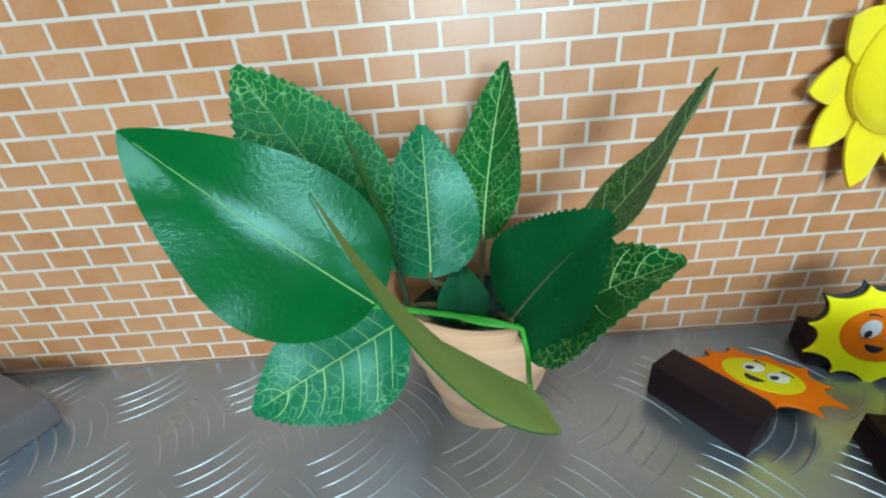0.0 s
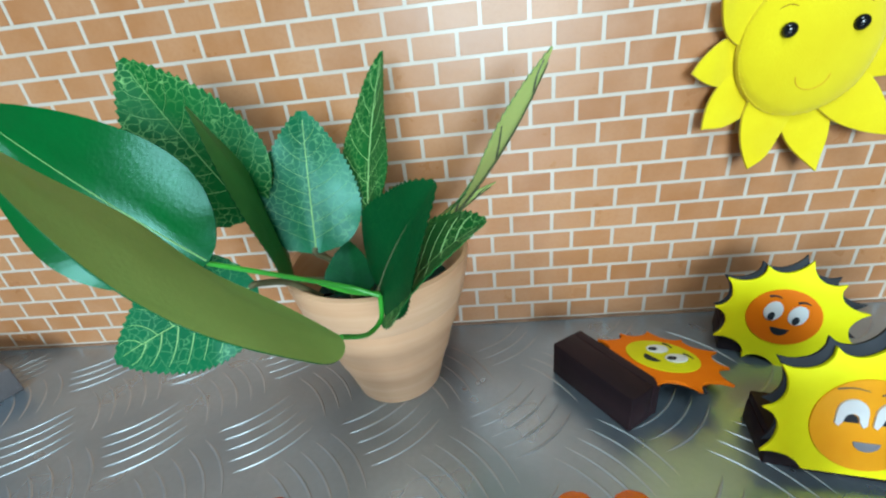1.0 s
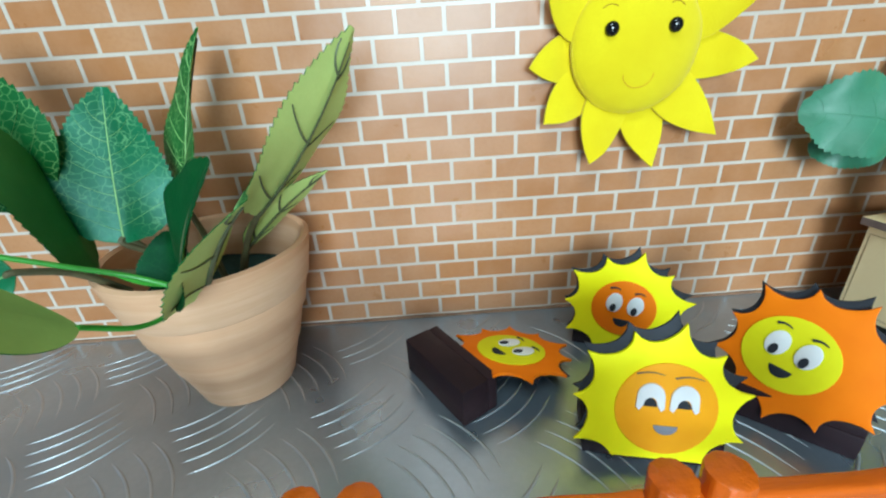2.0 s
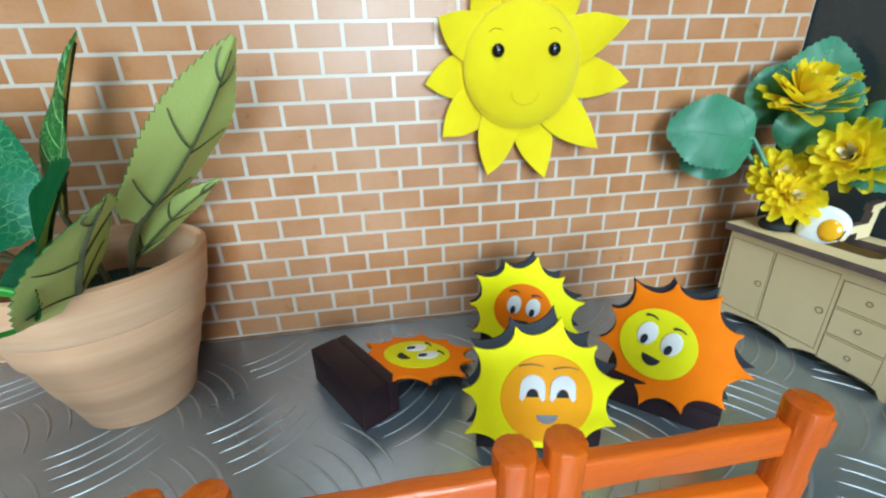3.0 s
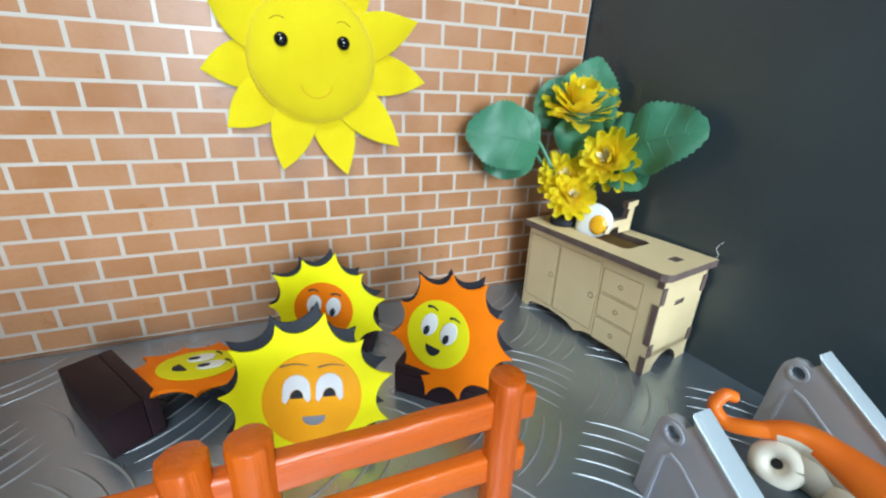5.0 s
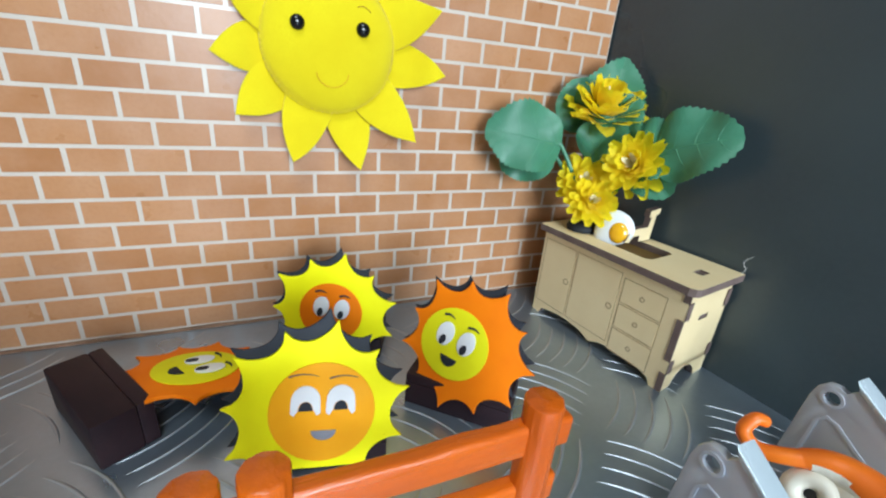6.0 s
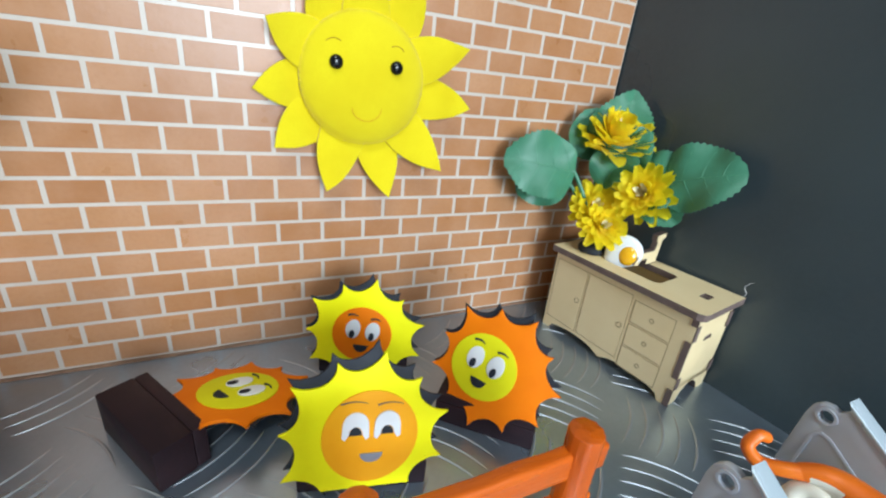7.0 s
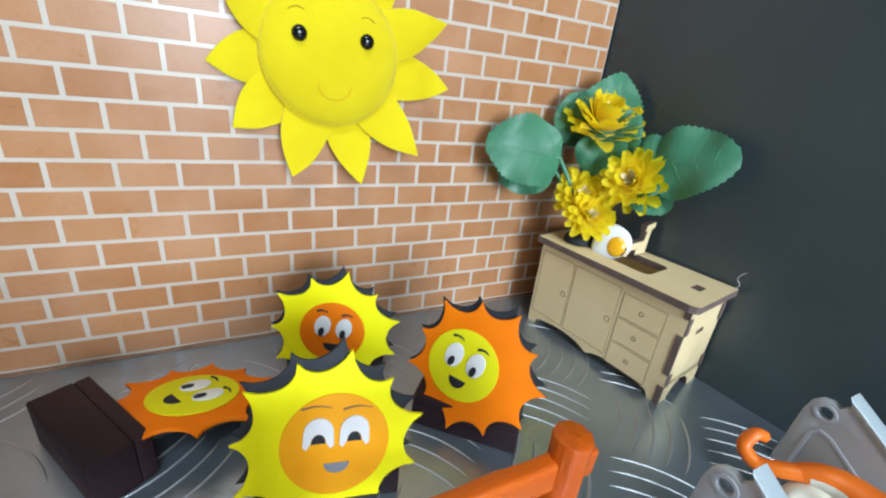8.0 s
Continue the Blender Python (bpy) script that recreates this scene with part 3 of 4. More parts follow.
def sun_outline(R, n=11, inner=0.79, turn=0.0, flat=None):
    pts = []
    for k in range(n):
        a0, a1 = 2 * math.pi * k / n + turn, 2 * math.pi * (k + 1) / n + turn
        rr = R * (1.0 + 0.06 * math.sin(3.1 * k + 1))
        r2 = R * (1.0 + 0.06 * math.sin(3.1 * (k + 1) + 1)) if k < n - 1 else R * (1.0 + 0.06 * math.sin(1))
        for q in range(10):
            s = q / 10
            a = a0 + (a1 - a0) * s
            r = rr + (r2 - rr) * s
            dip = (1 - abs(2 * s - 1) ** 2) ** 0.62
            pts.append((r * (1 - (1 - inner) * dip) * math.cos(a), r * (1 - (1 - inner) * dip) * math.sin(a)))
    if flat is not None:
        pts = [(x, max(z, flat)) for x, z in pts]
    return pts


def arch_eye(x, z, f):
    """White arch with a round notch in its foot."""
    pts = ellipse(x, z, 0.0033 * f, 0.0036 * f, 14, 0.0, math.pi)
    pts += [(x - 0.0034 * f, z - 0.0030 * f), (x - 0.0026 * f, z - 0.0037 * f)]
    pts += ellipse(x, z - 0.0022 * f, 0.0017 * f, 0.0021 * f, 10, math.pi, 0.0)
    return [*pts, (x + 0.0026 * f, z - 0.0037 * f), (x + 0.0034 * f, z - 0.0030 * f)]


def foam_sun(label, m, rays, disc, R=0.0220, hub=0.0122, flat=None, turn=0.0, back_shift=(-0.0008, 0.0016), arch_eyes=False, off=(0.0, 0.0)):
    """A foam sun: pale front, charcoal backing, round face with eyes, brows and mouth. Its own origin is the sun's middle."""
    sun = thing("foam_sun", label, "toy sun", m, "foam suns on blocks")
    part("sun_plate", extrude_outline(sun_outline(R, turn=turn, flat=flat), 0.0012, bevel=0.0002), rays, sun)
    bs = [(x + back_shift[0], z + back_shift[1]) for x, z in sun_outline(R * (0.97 if arch_eyes else 0.99), inner=0.80, turn=turn + 0.05, flat=flat)]
    part("backing", extrude_outline(bs, 0.0009, bevel=0.0002, place=pose(0, 0.0013, 0)), M_FOAM_K, sun, "charcoal foam backing")
    face = part("face", extrude_outline(ellipse(0, 0, hub, hub, 40), 0.0005, bevel=0.0002, place=pose(0, -0.0005, 0)), disc, sun, "", pose(off[0], 0, off[1]))
    f = hub / 0.0122
    for sx in (-1, 1):
        ex, ez = (sx * 0.0040 + 0.0001) * f, (0.0032 if arch_eyes else 0.0022) * f
        if arch_eyes:
            bm = extrude_outline(arch_eye(ex, ez, f), 0.0005, place=pose(0, -0.0010, 0))
        else:
            bm = extrude_outline(ellipse(ex, ez, 0.0030 * f, 0.0043 * f, 26, tilt=-0.12), 0.0005, bevel=0.00015, place=pose(0, -0.0010, 0))
        eye = part("eye", bm, M_WHITE, face, "white foam eye")
        if arch_eyes:
            pupil = ellipse(ex, ez - 0.0026 * f, 0.0016 * f, 0.0022 * f, 14, 0.0, math.pi)
            part("pupil", extrude_outline(pupil, 0.0002, place=pose(0, -0.0007, 0)), M_FOAM_K, eye)
        else:
            pupil = ellipse(ex - 0.0002, ez - 0.0022 * f, 0.0011 * f, 0.0018 * f, 18, tilt=-0.12)
            part("pupil", extrude_outline(pupil, 0.0003, place=pose(0, -0.0013, 0)), M_FOAM_K, eye)
        brow = 0.0066 if arch_eyes else 0.0040
        bl = [(ex + sx * 0.0006 + (s - 0.5) * brow * f, -0.0006, (0.0087 if arch_eyes else 0.0078) * f + sx * -0.0003 * f + 0.0006 * f * math.sin(math.pi * s)) for s in (k / 6 for k in range(7))]
        part("eyebrow", tube(bl, (0.00022 if arch_eyes else 0.00050) * f, 6, 0.4), M_FOAM_K if not arch_eyes else M_BURNT, face)
    if arch_eyes:
        mouth = ellipse(0.0003, -0.0044 * f, 0.0029 * f, 0.0024 * f, 16, math.pi, 2 * math.pi)
    else:
        mouth = ellipse(0.0001, -0.0044 * f, 0.0031 * f, 0.0036 * f, 16, math.pi * 1.04, 2 * math.pi * 0.985)
    part("mouth", extrude_outline(mouth, 0.0004, bevel=0.0001, place=pose(0, -0.0008, 0)), M_FOAM_K if not arch_eyes else M_MOUTH, face)
    return sun


def block(sun, place, w=0.034, d=0.0175, h=0.0115):
    base = part("base_block", box(-w / 2, -d / 2, 0, w / 2, d / 2, h * 0.72, 0.0005), M_BLOCK, sun, "dark brown painted wooden base", place)
    part("upper_block", box(-w / 2 + 0.0001, -d / 2 + 0.0001, h * 0.72 + 0.00005, w / 2 - 0.0001, d / 2 - 0.0001, h, 0.0005), M_BLOCK, base)
    return base


def standing_sun(label, x, y, zc, facing, tilt, roll, rays, disc, R, hub, flat, turn, arch, bw=0.034, front=0.0, off=(0.0, 0.0), block_turn=None, back_shift=(-0.0008, 0.0016)):
    """facing: the compass turn of its front from -y (degrees, left positive seen from above); tilt: leaning back."""
    m = pose(x, y, zc, 0, 0, -facing) @ pose(0, 0, 0, -tilt, 0, 0) @ pose(0, 0, 0, 0, roll, 0)
    sun = foam_sun(label, m, rays, disc, R, hub, flat=flat, turn=turn, arch_eyes=arch, off=off, back_shift=back_shift)
    stand = pose(x, y, 0, 0, 0, -(facing if block_turn is None else block_turn)) @ pose(0, front, 0)
    block(sun, m.inverted() @ stand, bw)
    bm = dome(0.0034, 0.0016, 0.0012, 0, -0.0012 + front, 0.0115, 16, 8)
    part("glue", bm, M_GLUE, sun, "smear of dried glue", m.inverted() @ stand)
    return sun


standing_sun("yellow foam sun with a pale orange face on a dark block", -0.0264, -0.0785, 0.0192, 9, 16, 3, M_FOAM_Y, M_FOAM_O2, 0.0230, 0.0130, -0.0152, 0.22, True, 0.036, front=0.0078, off=(0.0018, -0.0002), block_turn=14, back_shift=(-0.0008, 0.0034))
standing_sun("yellow foam sun with a deep orange face beside the brick wall", -0.0158, -0.0338, 0.0196, 22, 6, 6, M_FOAM_Y, M_FOAM_O, 0.0218, 0.0109, None, 0.34, False, front=0.0110, off=(-0.0004, 0.0004))
standing_sun("orange foam sun with a yellow face leaning back on its block", 0.0181, -0.0705, 0.0244, 50, 18, 9, M_FOAM_O, M_FOAM_Y2, 0.0212, 0.0112, None, 0.12, False, front=0.0048, off=(-0.0032, -0.0008), block_turn=42)

# the one that has fallen on its back, its block tipped over
fm = frame_of((-0.0580, -0.0385, 0.0092), (0.46, -0.86, 0.16), (0.85, 0.46, -0.20))
fallen = foam_sun("orange foam sun fallen on its back with its block tipped over", fm, M_FOAM_O, M_FOAM_Y2, 0.0222, 0.0122, turn=0.2)
block(fallen, fm.inverted() @ frame_of((-0.0868, -0.0488, 0.0071), (0.54, -0.84, 0.0), (0.84, 0.54, 0.0)), 0.0345, 0.0140, 0.0140)

# ---- toy picket fence ----


def fence_section(x0, x1, y, turn=0.0):
    """Two round posts with two rails that pass through them."""
    n = (x1 - x0)
    f = thing("toy_fence", "orange-brown plastic toy fence section with two rails", "toy fence", pose(x0, y, 0, 0, 0, turn), "toy fence sections")
    rnd = random.Random(int(1000 * (x0 + 1)))
    for x in (0.0, n):
        bm = lathe([(0.0003, 0.0), (0.0039, 0.0), (0.0041, 0.0006), *[(0.0040, 0.0006 + 0.0022 * k) for k in range(1, 19)], (0.0041, 0.0424), (0.0039, 0.0433), (0.0034, 0.0436), (0.0003, 0.0437)], 40)
        for v in bm.verts:
            a = math.atan2(v.co.y, v.co.x)
            k = 1 + 0.035 * noise.noise(Vector((math.cos(a) * 2 + x * 99, math.sin(a) * 2, v.co.z * 90))) - 0.07 * max(0.0, noise.noise(Vector((math.cos(a) * 5 + x * 70, math.sin(a) * 5, v.co.z * 55)))) - 0.03 * abs(math.sin(5 * a + v.co.z * 30))
            v.co.x, v.co.y = v.co.x * k + x, v.co.y * k
        part("post", bm, M_FENCE, f)
    for z, e in ((0.0308, 0.0075), (0.0150, 0.0065)):
        bm = box(-0.0005, -0.0015, z, n + e, 0.0022, z + 0.0074, 0.0009, 3)
        bmesh.ops.subdivide_edges(bm, edges=[q for q in bm.edges if abs(q.verts[0].co.x - q.verts[1].co.x) > 0.02], cuts=14)
        for v in bm.verts:
            v.co.z += 0.00045 * noise.noise(Vector((v.co.x * 90, v.co.y * 200, z * 70 + v.co.z * 60)))
            v.co.y += 0.00025 * noise.noise(Vector((v.co.x * 120, 7, v.co.z * 300)))
        part("rail", bm, M_RAIL, f)
    return f


fence_section(-0.0368, 0.0132, -0.1140)
fence_section(-0.0978, -0.0465, -0.1145)
fence_section(-0.1630, -0.1076, -0.1145)

# ---- toy wooden sink cabinet ----
CF = Vector((0.0925, -0.0850, 0.0))
ang = radians(10)
lx, dx = Vector((-math.sin(ang), math.cos(ang), 0)), Vector((math.cos(ang), math.sin(ang), 0))
CM = Matrix((-lx, dx, Vector((0, 0, 1)))).transposed().to_4x4()   # local x runs to its right end, local y to its back
CM.translation = CF
CL, CD, CH, TH = 0.066, 0.0292, 0.0430, 0.0028
cab = thing("toy_sink_cabinet", "laser-cut wooden dolls' house sink cabinet with doors and drawers", "toy cabinet", CM)


def burnt_plate(pts, depth, parent, name, place, holes=(), label="", clean=False):
    bm = extrude_outline(pts, depth, holes)
    for f in bm.faces:
        f.material_index = 0 if abs(f.normal.y) > 0.7 or clean and abs(f.normal.x) > 0.9 else 1
    return part(name, bm, (M_MDF, M_BURNT), parent, label, place, smooth=False)


def apron(x0, x1, foot, rise):
    """Lower edge of a panel: feet at both ends and a scalloped apron between."""
    pts = [(x0, 0.0), (x0 + foot * 0.75, 0.0), (x0 + foot, rise * 0.55)]
    for k in range(1, 24):
        s = k / 24
        x = x0 + foot + (x1 - x0 - 2 * foot) * s
        pts.append((x, rise * (0.62 + 0.38 * abs(math.sin(2 * math.pi * s)) - 0.30 * math.exp(-((s - 0.5) / 0.05) ** 2))))
    return [*pts, (x1 - foot, rise * 0.55), (x1 - foot * 0.75, 0.0), (x1, 0.0)]


bodyz = CH - TH
front = [*apron(-CL, 0.0, 0.0055, 0.0046), (0.0, bodyz), (-CL, bodyz)]
fp = burnt_plate(front, TH, cab, "front_panel", pose(0, 0, 0), clean=True)
burnt_plate(front, TH, cab, "back_panel", pose(0, CD - TH, 0), clean=True)
arch = [(TH + 0.0035 + (CD - 2 * TH - 0.0070) * k / 18, 0.0070 * math.sin(math.pi * k / 18) ** 0.6) for k in range(19)]
sidep = [(TH, 0.0), *arch, (CD - TH, 0.0), (CD - TH, bodyz), (TH, bodyz)]
slot = [(0.0110, 0.0275), (0.0168, 0.0275), (0.0168, 0.0295), (0.0110, 0.0295)]
for x in (0.0, -CL + TH):
    sp = burnt_plate(sidep, TH, cab, "side_panel", pose(x, 0, 0, 0, 0, 90), [slot])
    part("tenon", box(0.0111, 0.0004, 0.0276, 0.0167, 0.0020, 0.0294), M_BURNT, sp, "dark burnt tenon end")
# finger joints at the right-hand corners, dark from the laser
for y in (0.0, CD - TH):
    for z0, z1 in ((0.0080, 0.0133), (0.0300, 0.0367)):
        part("finger_joint", box(0.0002, y + 0.0001, z0, 0.0005, y + TH, z1), M_BURNT, cab)
for z0, z1 in ((0.0002, 0.0080), (0.0133, 0.0300), (0.0367, bodyz - 0.0002)):
    part("finger_joint", box(-TH * 0.68, -0.0003, z0, 0.0004, 0.0002, z1), M_BURNT, cab)
top_pts = [(-CL - 0.0018, -0.0022), (-0.0005, -0.0022), (0.0015, -0.0012), (0.0022, 0.0006), (0.0022, CD + 0.0010), (-CL - 0.0018, CD + 0.0010)]
hole = [(-0.0450, 0.0065), (-0.0225, 0.0065), (-0.0205, 0.0085), (-0.0205, 0.0215), (-0.0225, 0.0230), (-0.0450, 0.0230), (-0.0470, 0.0215), (-0.0470, 0.0085)]
slot2 = [(-0.0075, 0.0125), (-0.0040, 0.0125), (-0.0040, 0.0178), (-0.0075, 0.0178)]
lay = Matrix(((1, 0, 0, 0), (0, 0, 1, 0), (0, -1, 0, CH), (0, 0, 0, 1)))
tp = burnt_plate(top_pts, TH, cab, "worktop", lay, [hole, slot2])
part("tenon", box(-0.0074, 0.0126, CH - 0.0020, -0.0041, 0.0177, CH - 0.0006), M_BURNT, cab)
part("sink_bottom", box(-0.049, 0.0045, CH - 0.0135, -0.018, 0.025, CH - 0.0115), M_MDF, cab)
part("floor_panel", box(-CL + TH, TH, 0.0070, 0, CD - TH, 0.0095), M_MDF, cab)


def engraved(x0, z0, x1, z1, w=0.00024):
    bm = bmesh.new()
    for b in ((x0, z0, x1, z0 + w), (x0, z1 - w, x1, z1), (x0, z0 + w, x0 + w, z1 - w), (x1 - w, z0 + w, x1, z1 - w)):
        box(b[0], -0.00006, b[1], b[2], 0.0002, b[3], bm=bm)
    return bm


def ring(x, z, r, w=0.00035):
    return extrude_outline(ellipse(x, z, r, r, 20), 0.0004, [ellipse(x, z, r - w, r - w, 20)], place=pose(0, -0.0001, 0))


for x0, x1, kx in ((-0.0648, -0.0475, -0.0500), (-0.0468, -0.0252, -0.0277)):
    d = part("door", box(x0 + 0.0004, -0.00012, 0.0066, x1 - 0.0004, 0.0002, 0.0365), M_MDF, cab)
    part("groove", engraved(x0, 0.0061, x1, 0.0370), M_ENGRAVE, d)
    part("knob", ring(kx, 0.0215, 0.0013), M_ENGRAVE, d, "engraved round knob", pose(0, -0.0001, 0))
for z0 in (0.0037, 0.0145, 0.0253):
    d = part("drawer", box(-0.0236, -0.00012, z0 + 0.0004, -0.0072, 0.0002, z0 + 0.0098), M_MDF, cab)
    part("groove", engraved(-0.0240, z0, -0.0068, z0 + 0.0102), M_ENGRAVE, d)
    part("knob", ring(-0.0154, z0 + 0.0051, 0.0010), M_ENGRAVE, d, "engraved round knob", pose(0, -0.0001, 0))
tap = [(0.0, 0.0), (0.0036, 0.0), (0.0042, 0.0105), (0.0062, 0.0112), (0.0062, 0.0135), (-0.0004, 0.0128), (-0.0006, 0.0102), (0.0010, 0.0098), (0.0002, 0.0058),
       (-0.0080, 0.0058), (-0.0112, 0.0046), (-0.0135, 0.0010), (-0.0105, 0.0004), (-0.0085, 0.0026), (-0.0045, 0.0028), (-0.0040, 0.0)]
burnt_plate(tap, 0.0026, cab, "faucet", pose(-0.0340, 0.0235, CH + 0.0006, 0, 0, 90), label="flat wooden tap")

hair = [CM @ Vector(p) for p in ((0.0012, CD - 0.0004, CH + 0.0001), (0.0022, CD - 0.0006, CH + 0.0022), (0.0010, CD - 0.0010, CH + 0.0042), (0.0018, CD - 0.0006, CH + 0.0062), (0.0030, CD - 0.0004, CH + 0.0074))]
solid("loose_hair", tube(smooth_line(hair, 6), 0.00011, 6, 0.5), M_WHITE, "fine curled white hair on the corner of the toy cabinet", "hair")

# fried egg charm standing in the sink
EM = CM @ pose(-0.0410, 0.0110, CH + 0.0048, -8, -6, 22) @ Matrix.Diagonal((1.02, 1.1, 1.25, 1))
egg = thing("fried_egg_charm", "small glossy fried egg charm leaning in the toy sink", "toy food", EM)
bm = dome(0.0072, 0.0022, 0.0066, 0, 0, 0, 32, 16)
for v in bm.verts:
    a = math.atan2(v.co.z, v.co.x)
    k = 1 + 0.10 * math.sin(2 * a + 0.6) + 0.07 * math.sin(3 * a + 2.0)
    v.co.x, v.co.z = v.co.x * k, v.co.z * k
part("white", bm, M_EGG, egg)
part("yolk", dome(0.0037, 0.0018, 0.0035, 0.0024, -0.0014, -0.0008, 24, 12), M_YOLK, egg, "shiny orange yolk")

# ---- artificial flowers standing behind the egg ----
bouquet = thing("artificial_flowers", "bunch of yellow artificial flowers with broad green leaves", "artificial flowers")
ROOT = Vector((0.0930, -0.0290, CH))
part("base", dome(0.0075, 0.0065, 0.0040, ROOT.x, ROOT.y, CH + 0.0012, 20, 10), M_FOAM_K, bouquet, "dark lump that holds the stems")


def petal_mesh(length, width, curl, bm, m):
    rows = []
    for i in range(7):
        s = i / 6
        w = width * 0.5 * min(1.0, 0.45 + 1.1 * s) * (1 - max(0.0, s - 0.72) / 0.28 * 0.55)
        rows.append([bm.verts.new(m @ Vector((q * w, -s * length, curl * length * s * s - 0.14 * width * (1 - abs(q)) + 0.05 * length * math.sin(3 * s)))) for q in (-1, 0, 1)])
    for a, b in zip(rows, rows[1:]):
        for k in (0, 1):
            bm.faces.new((a[k], a[k + 1], b[k + 1], b[k]))


OPEN = ((12, 0.54, 0.10), (13, 0.52, 0.42), (12, 0.48, 0.85), (9, 0.40, 1.6))
CUPPED = ((16, 0.48, 0.30), (17, 0.48, 0.70), (16, 0.45, 1.15), (14, 0.40, 2.0))


def flower(center, normal, size, seed, rings=OPEN):
    c, n = Vector(center), Vector(normal).normalized()
    m0 = Matrix.Translation(c) @ n.to_track_quat("Z", "Y").to_matrix().to_4x4()
    rnd = random.Random(seed)
    head = part("flower", dome(size * 0.10, size * 0.10, size * 0.10, 0, 0, -size * 0.05, 14, 8), M_STEM, bouquet, "yellow fabric flower head", m0)
    for ring_n, (count, reach, rise) in enumerate(rings):
        for k in range(count):
            bm = bmesh.new()
            turn = pose(0, 0, 0.0004 * ring_n, 0, 0, 360 * k / count + 17 * ring_n + rnd.uniform(-7, 7)) @ pose(0, 0, 0, -math.degrees(math.atan(rise)) + rnd.uniform(-7, 7), 0, 0)
            petal_mesh(size * reach * rnd.uniform(0.9, 1.08), size * 0.205, 0.10 + rnd.uniform(-0.14, 0.16), bm, turn)
            part("petal", bm, M_PETAL, head)
    for k in range(4):
        bm = bmesh.new()
        petal_mesh(size * 0.34, size * 0.10, 0.2, bm, pose(0, 0, 0.0012, 0, 0, 90 * k) @ pose(0, 0, 0, -62, 0, 0))
        part("centre_petal", bm, M_PALE, head, "pale centre petals")
    start = c - n * size * 0.1
    part("stem", tube(smooth_line([ROOT, (ROOT + start) / 2 + Vector((0.002, 0.002, 0.002)), start], 6), 0.0010, 8), M_STEM, bouquet)


flower((0.0985, -0.0205, 0.0885), (-0.25, -0.48, 1.0), 0.036, 1, CUPPED)
flower((0.1020, -0.0415, 0.0730), (-0.90, -0.30, 0.35), 0.026, 2)
flower((0.0930, -0.0240, 0.0625), (-0.60, -0.70, 0.45), 0.024, 3)
flower((0.0915, -0.0320, 0.0560), (-0.45, -0.70, 0.45), 0.021, 4)


def broad_leaf(base, tip, normal, width, kind="broad"):
    return leaf(bouquet, base, tip, normal, width, M_FLEAF, M_FLEAF, 0.08, 0.10, kind, 17, 0.055, ROOT, veins=M_FVEIN, nveins=4, wave=0.09, stem=M_FLEAF)


broad_leaf((0.0810, -0.0195, 0.0770), (0.0495, -0.0095, 0.0815), (-0.35, -0.85, 0.35), 0.028)
broad_leaf((0.0810, -0.0160, 0.0730), (0.0600, -0.0070, 0.0665), (-0.35, -0.85, 0.35), 0.019)
broad_leaf((0.0985, -0.0180, 0.0830), (0.1100, -0.0145, 0.1135), (-0.55, -0.80, 0.1), 0.028, "oval")
broad_leaf((0.0950, -0.0150, 0.0820), (0.0915, -0.0090, 0.1040), (-0.5, -0.85, 0.1), 0.022)
broad_leaf((0.0960, -0.0230, 0.0770), (0.1030, -0.0330, 0.0985), (-0.75, -0.55, 0.20), 0.021)
broad_leaf((0.1010, -0.0330, 0.0785), (0.1095, -0.0560, 0.0790), (-0.80, -0.40, 0.35), 0.024)
broad_leaf((0.1050, -0.0430, 0.0780), (0.1140, -0.0708, 0.0890), (-0.82, -0.40, 0.35), 0.026)
broad_leaf((0.1040, -0.0380, 0.0770), (0.1060, -0.0560, 0.0650), (-0.82, -0.40, 0.20), 0.018)
broad_leaf((0.0930, -0.0250, 0.0720), (0.0985, -0.0290, 0.0920), (-0.7, -0.6, 0.2), 0.020)

# ---- grey plastic toy frame with a small figure ----
chair = thing("toy_bench", "grey plastic toy bench with two holed side plates", "toy bench")
outline = [(-0.1175, 0.0), (-0.1188, 0.0220), (-0.1196, 0.0258), (-0.1214, 0.0280), (-0.1238, 0.0286), (-0.1258, 0.0278), (-0.1280, 0.0302), (-0.1720, 0.0)]
for x, back_by in ((0.0540, -0.0020), (0.1095, 0.0020)):
    place = Matrix(((0, 1, 0, x), (1, 0, 0, back_by), (0, 0, 1, 0), (0, 0, 0, 1)))
    bm = extrude_outline(outline, 0.0025, [ellipse(-0.1238, 0.0245, 0.0019, 0.0019, 18)], bevel=0.0003)
    side = part("side_plate", bm, M_GREY, chair, "", place)
    bm = extrude_outline([(-0.1266, 0.0330), (-0.1280, 0.0302), (-0.1720, 0.0), (-0.1755, 0.0)], 0.0062, bevel=0.0004, place=pose(0, -0.0006, 0))
    part("edge_strip", bm, M_SILVER, side, "bright silver edge strip")
    bm = extrude_outline(ellipse(-0.1238, 0.0245, 0.0028, 0.0028, 24), 0.0004, [ellipse(-0.1238, 0.0245, 0.0020, 0.0020, 24)], place=pose(0, -0.0004, 0))
    part("hole_rim", bm, M_GREY, side)
    bm = extrude_outline([(-0.1215, 0.0), (-0.1225, 0.0165), (-0.1245, 0.0190), (-0.1275, 0.0185), (-0.1540, 0.0)], 0.0003,
                         [[(-0.1225, 0.0006), (-0.1233, 0.0162), (-0.1248, 0.0180), (-0.1272, 0.0176), (-0.1520, 0.0006)]], place=pose(0, -0.0003, 0))
    part("rib", bm, M_GREY, side, "raised rib")
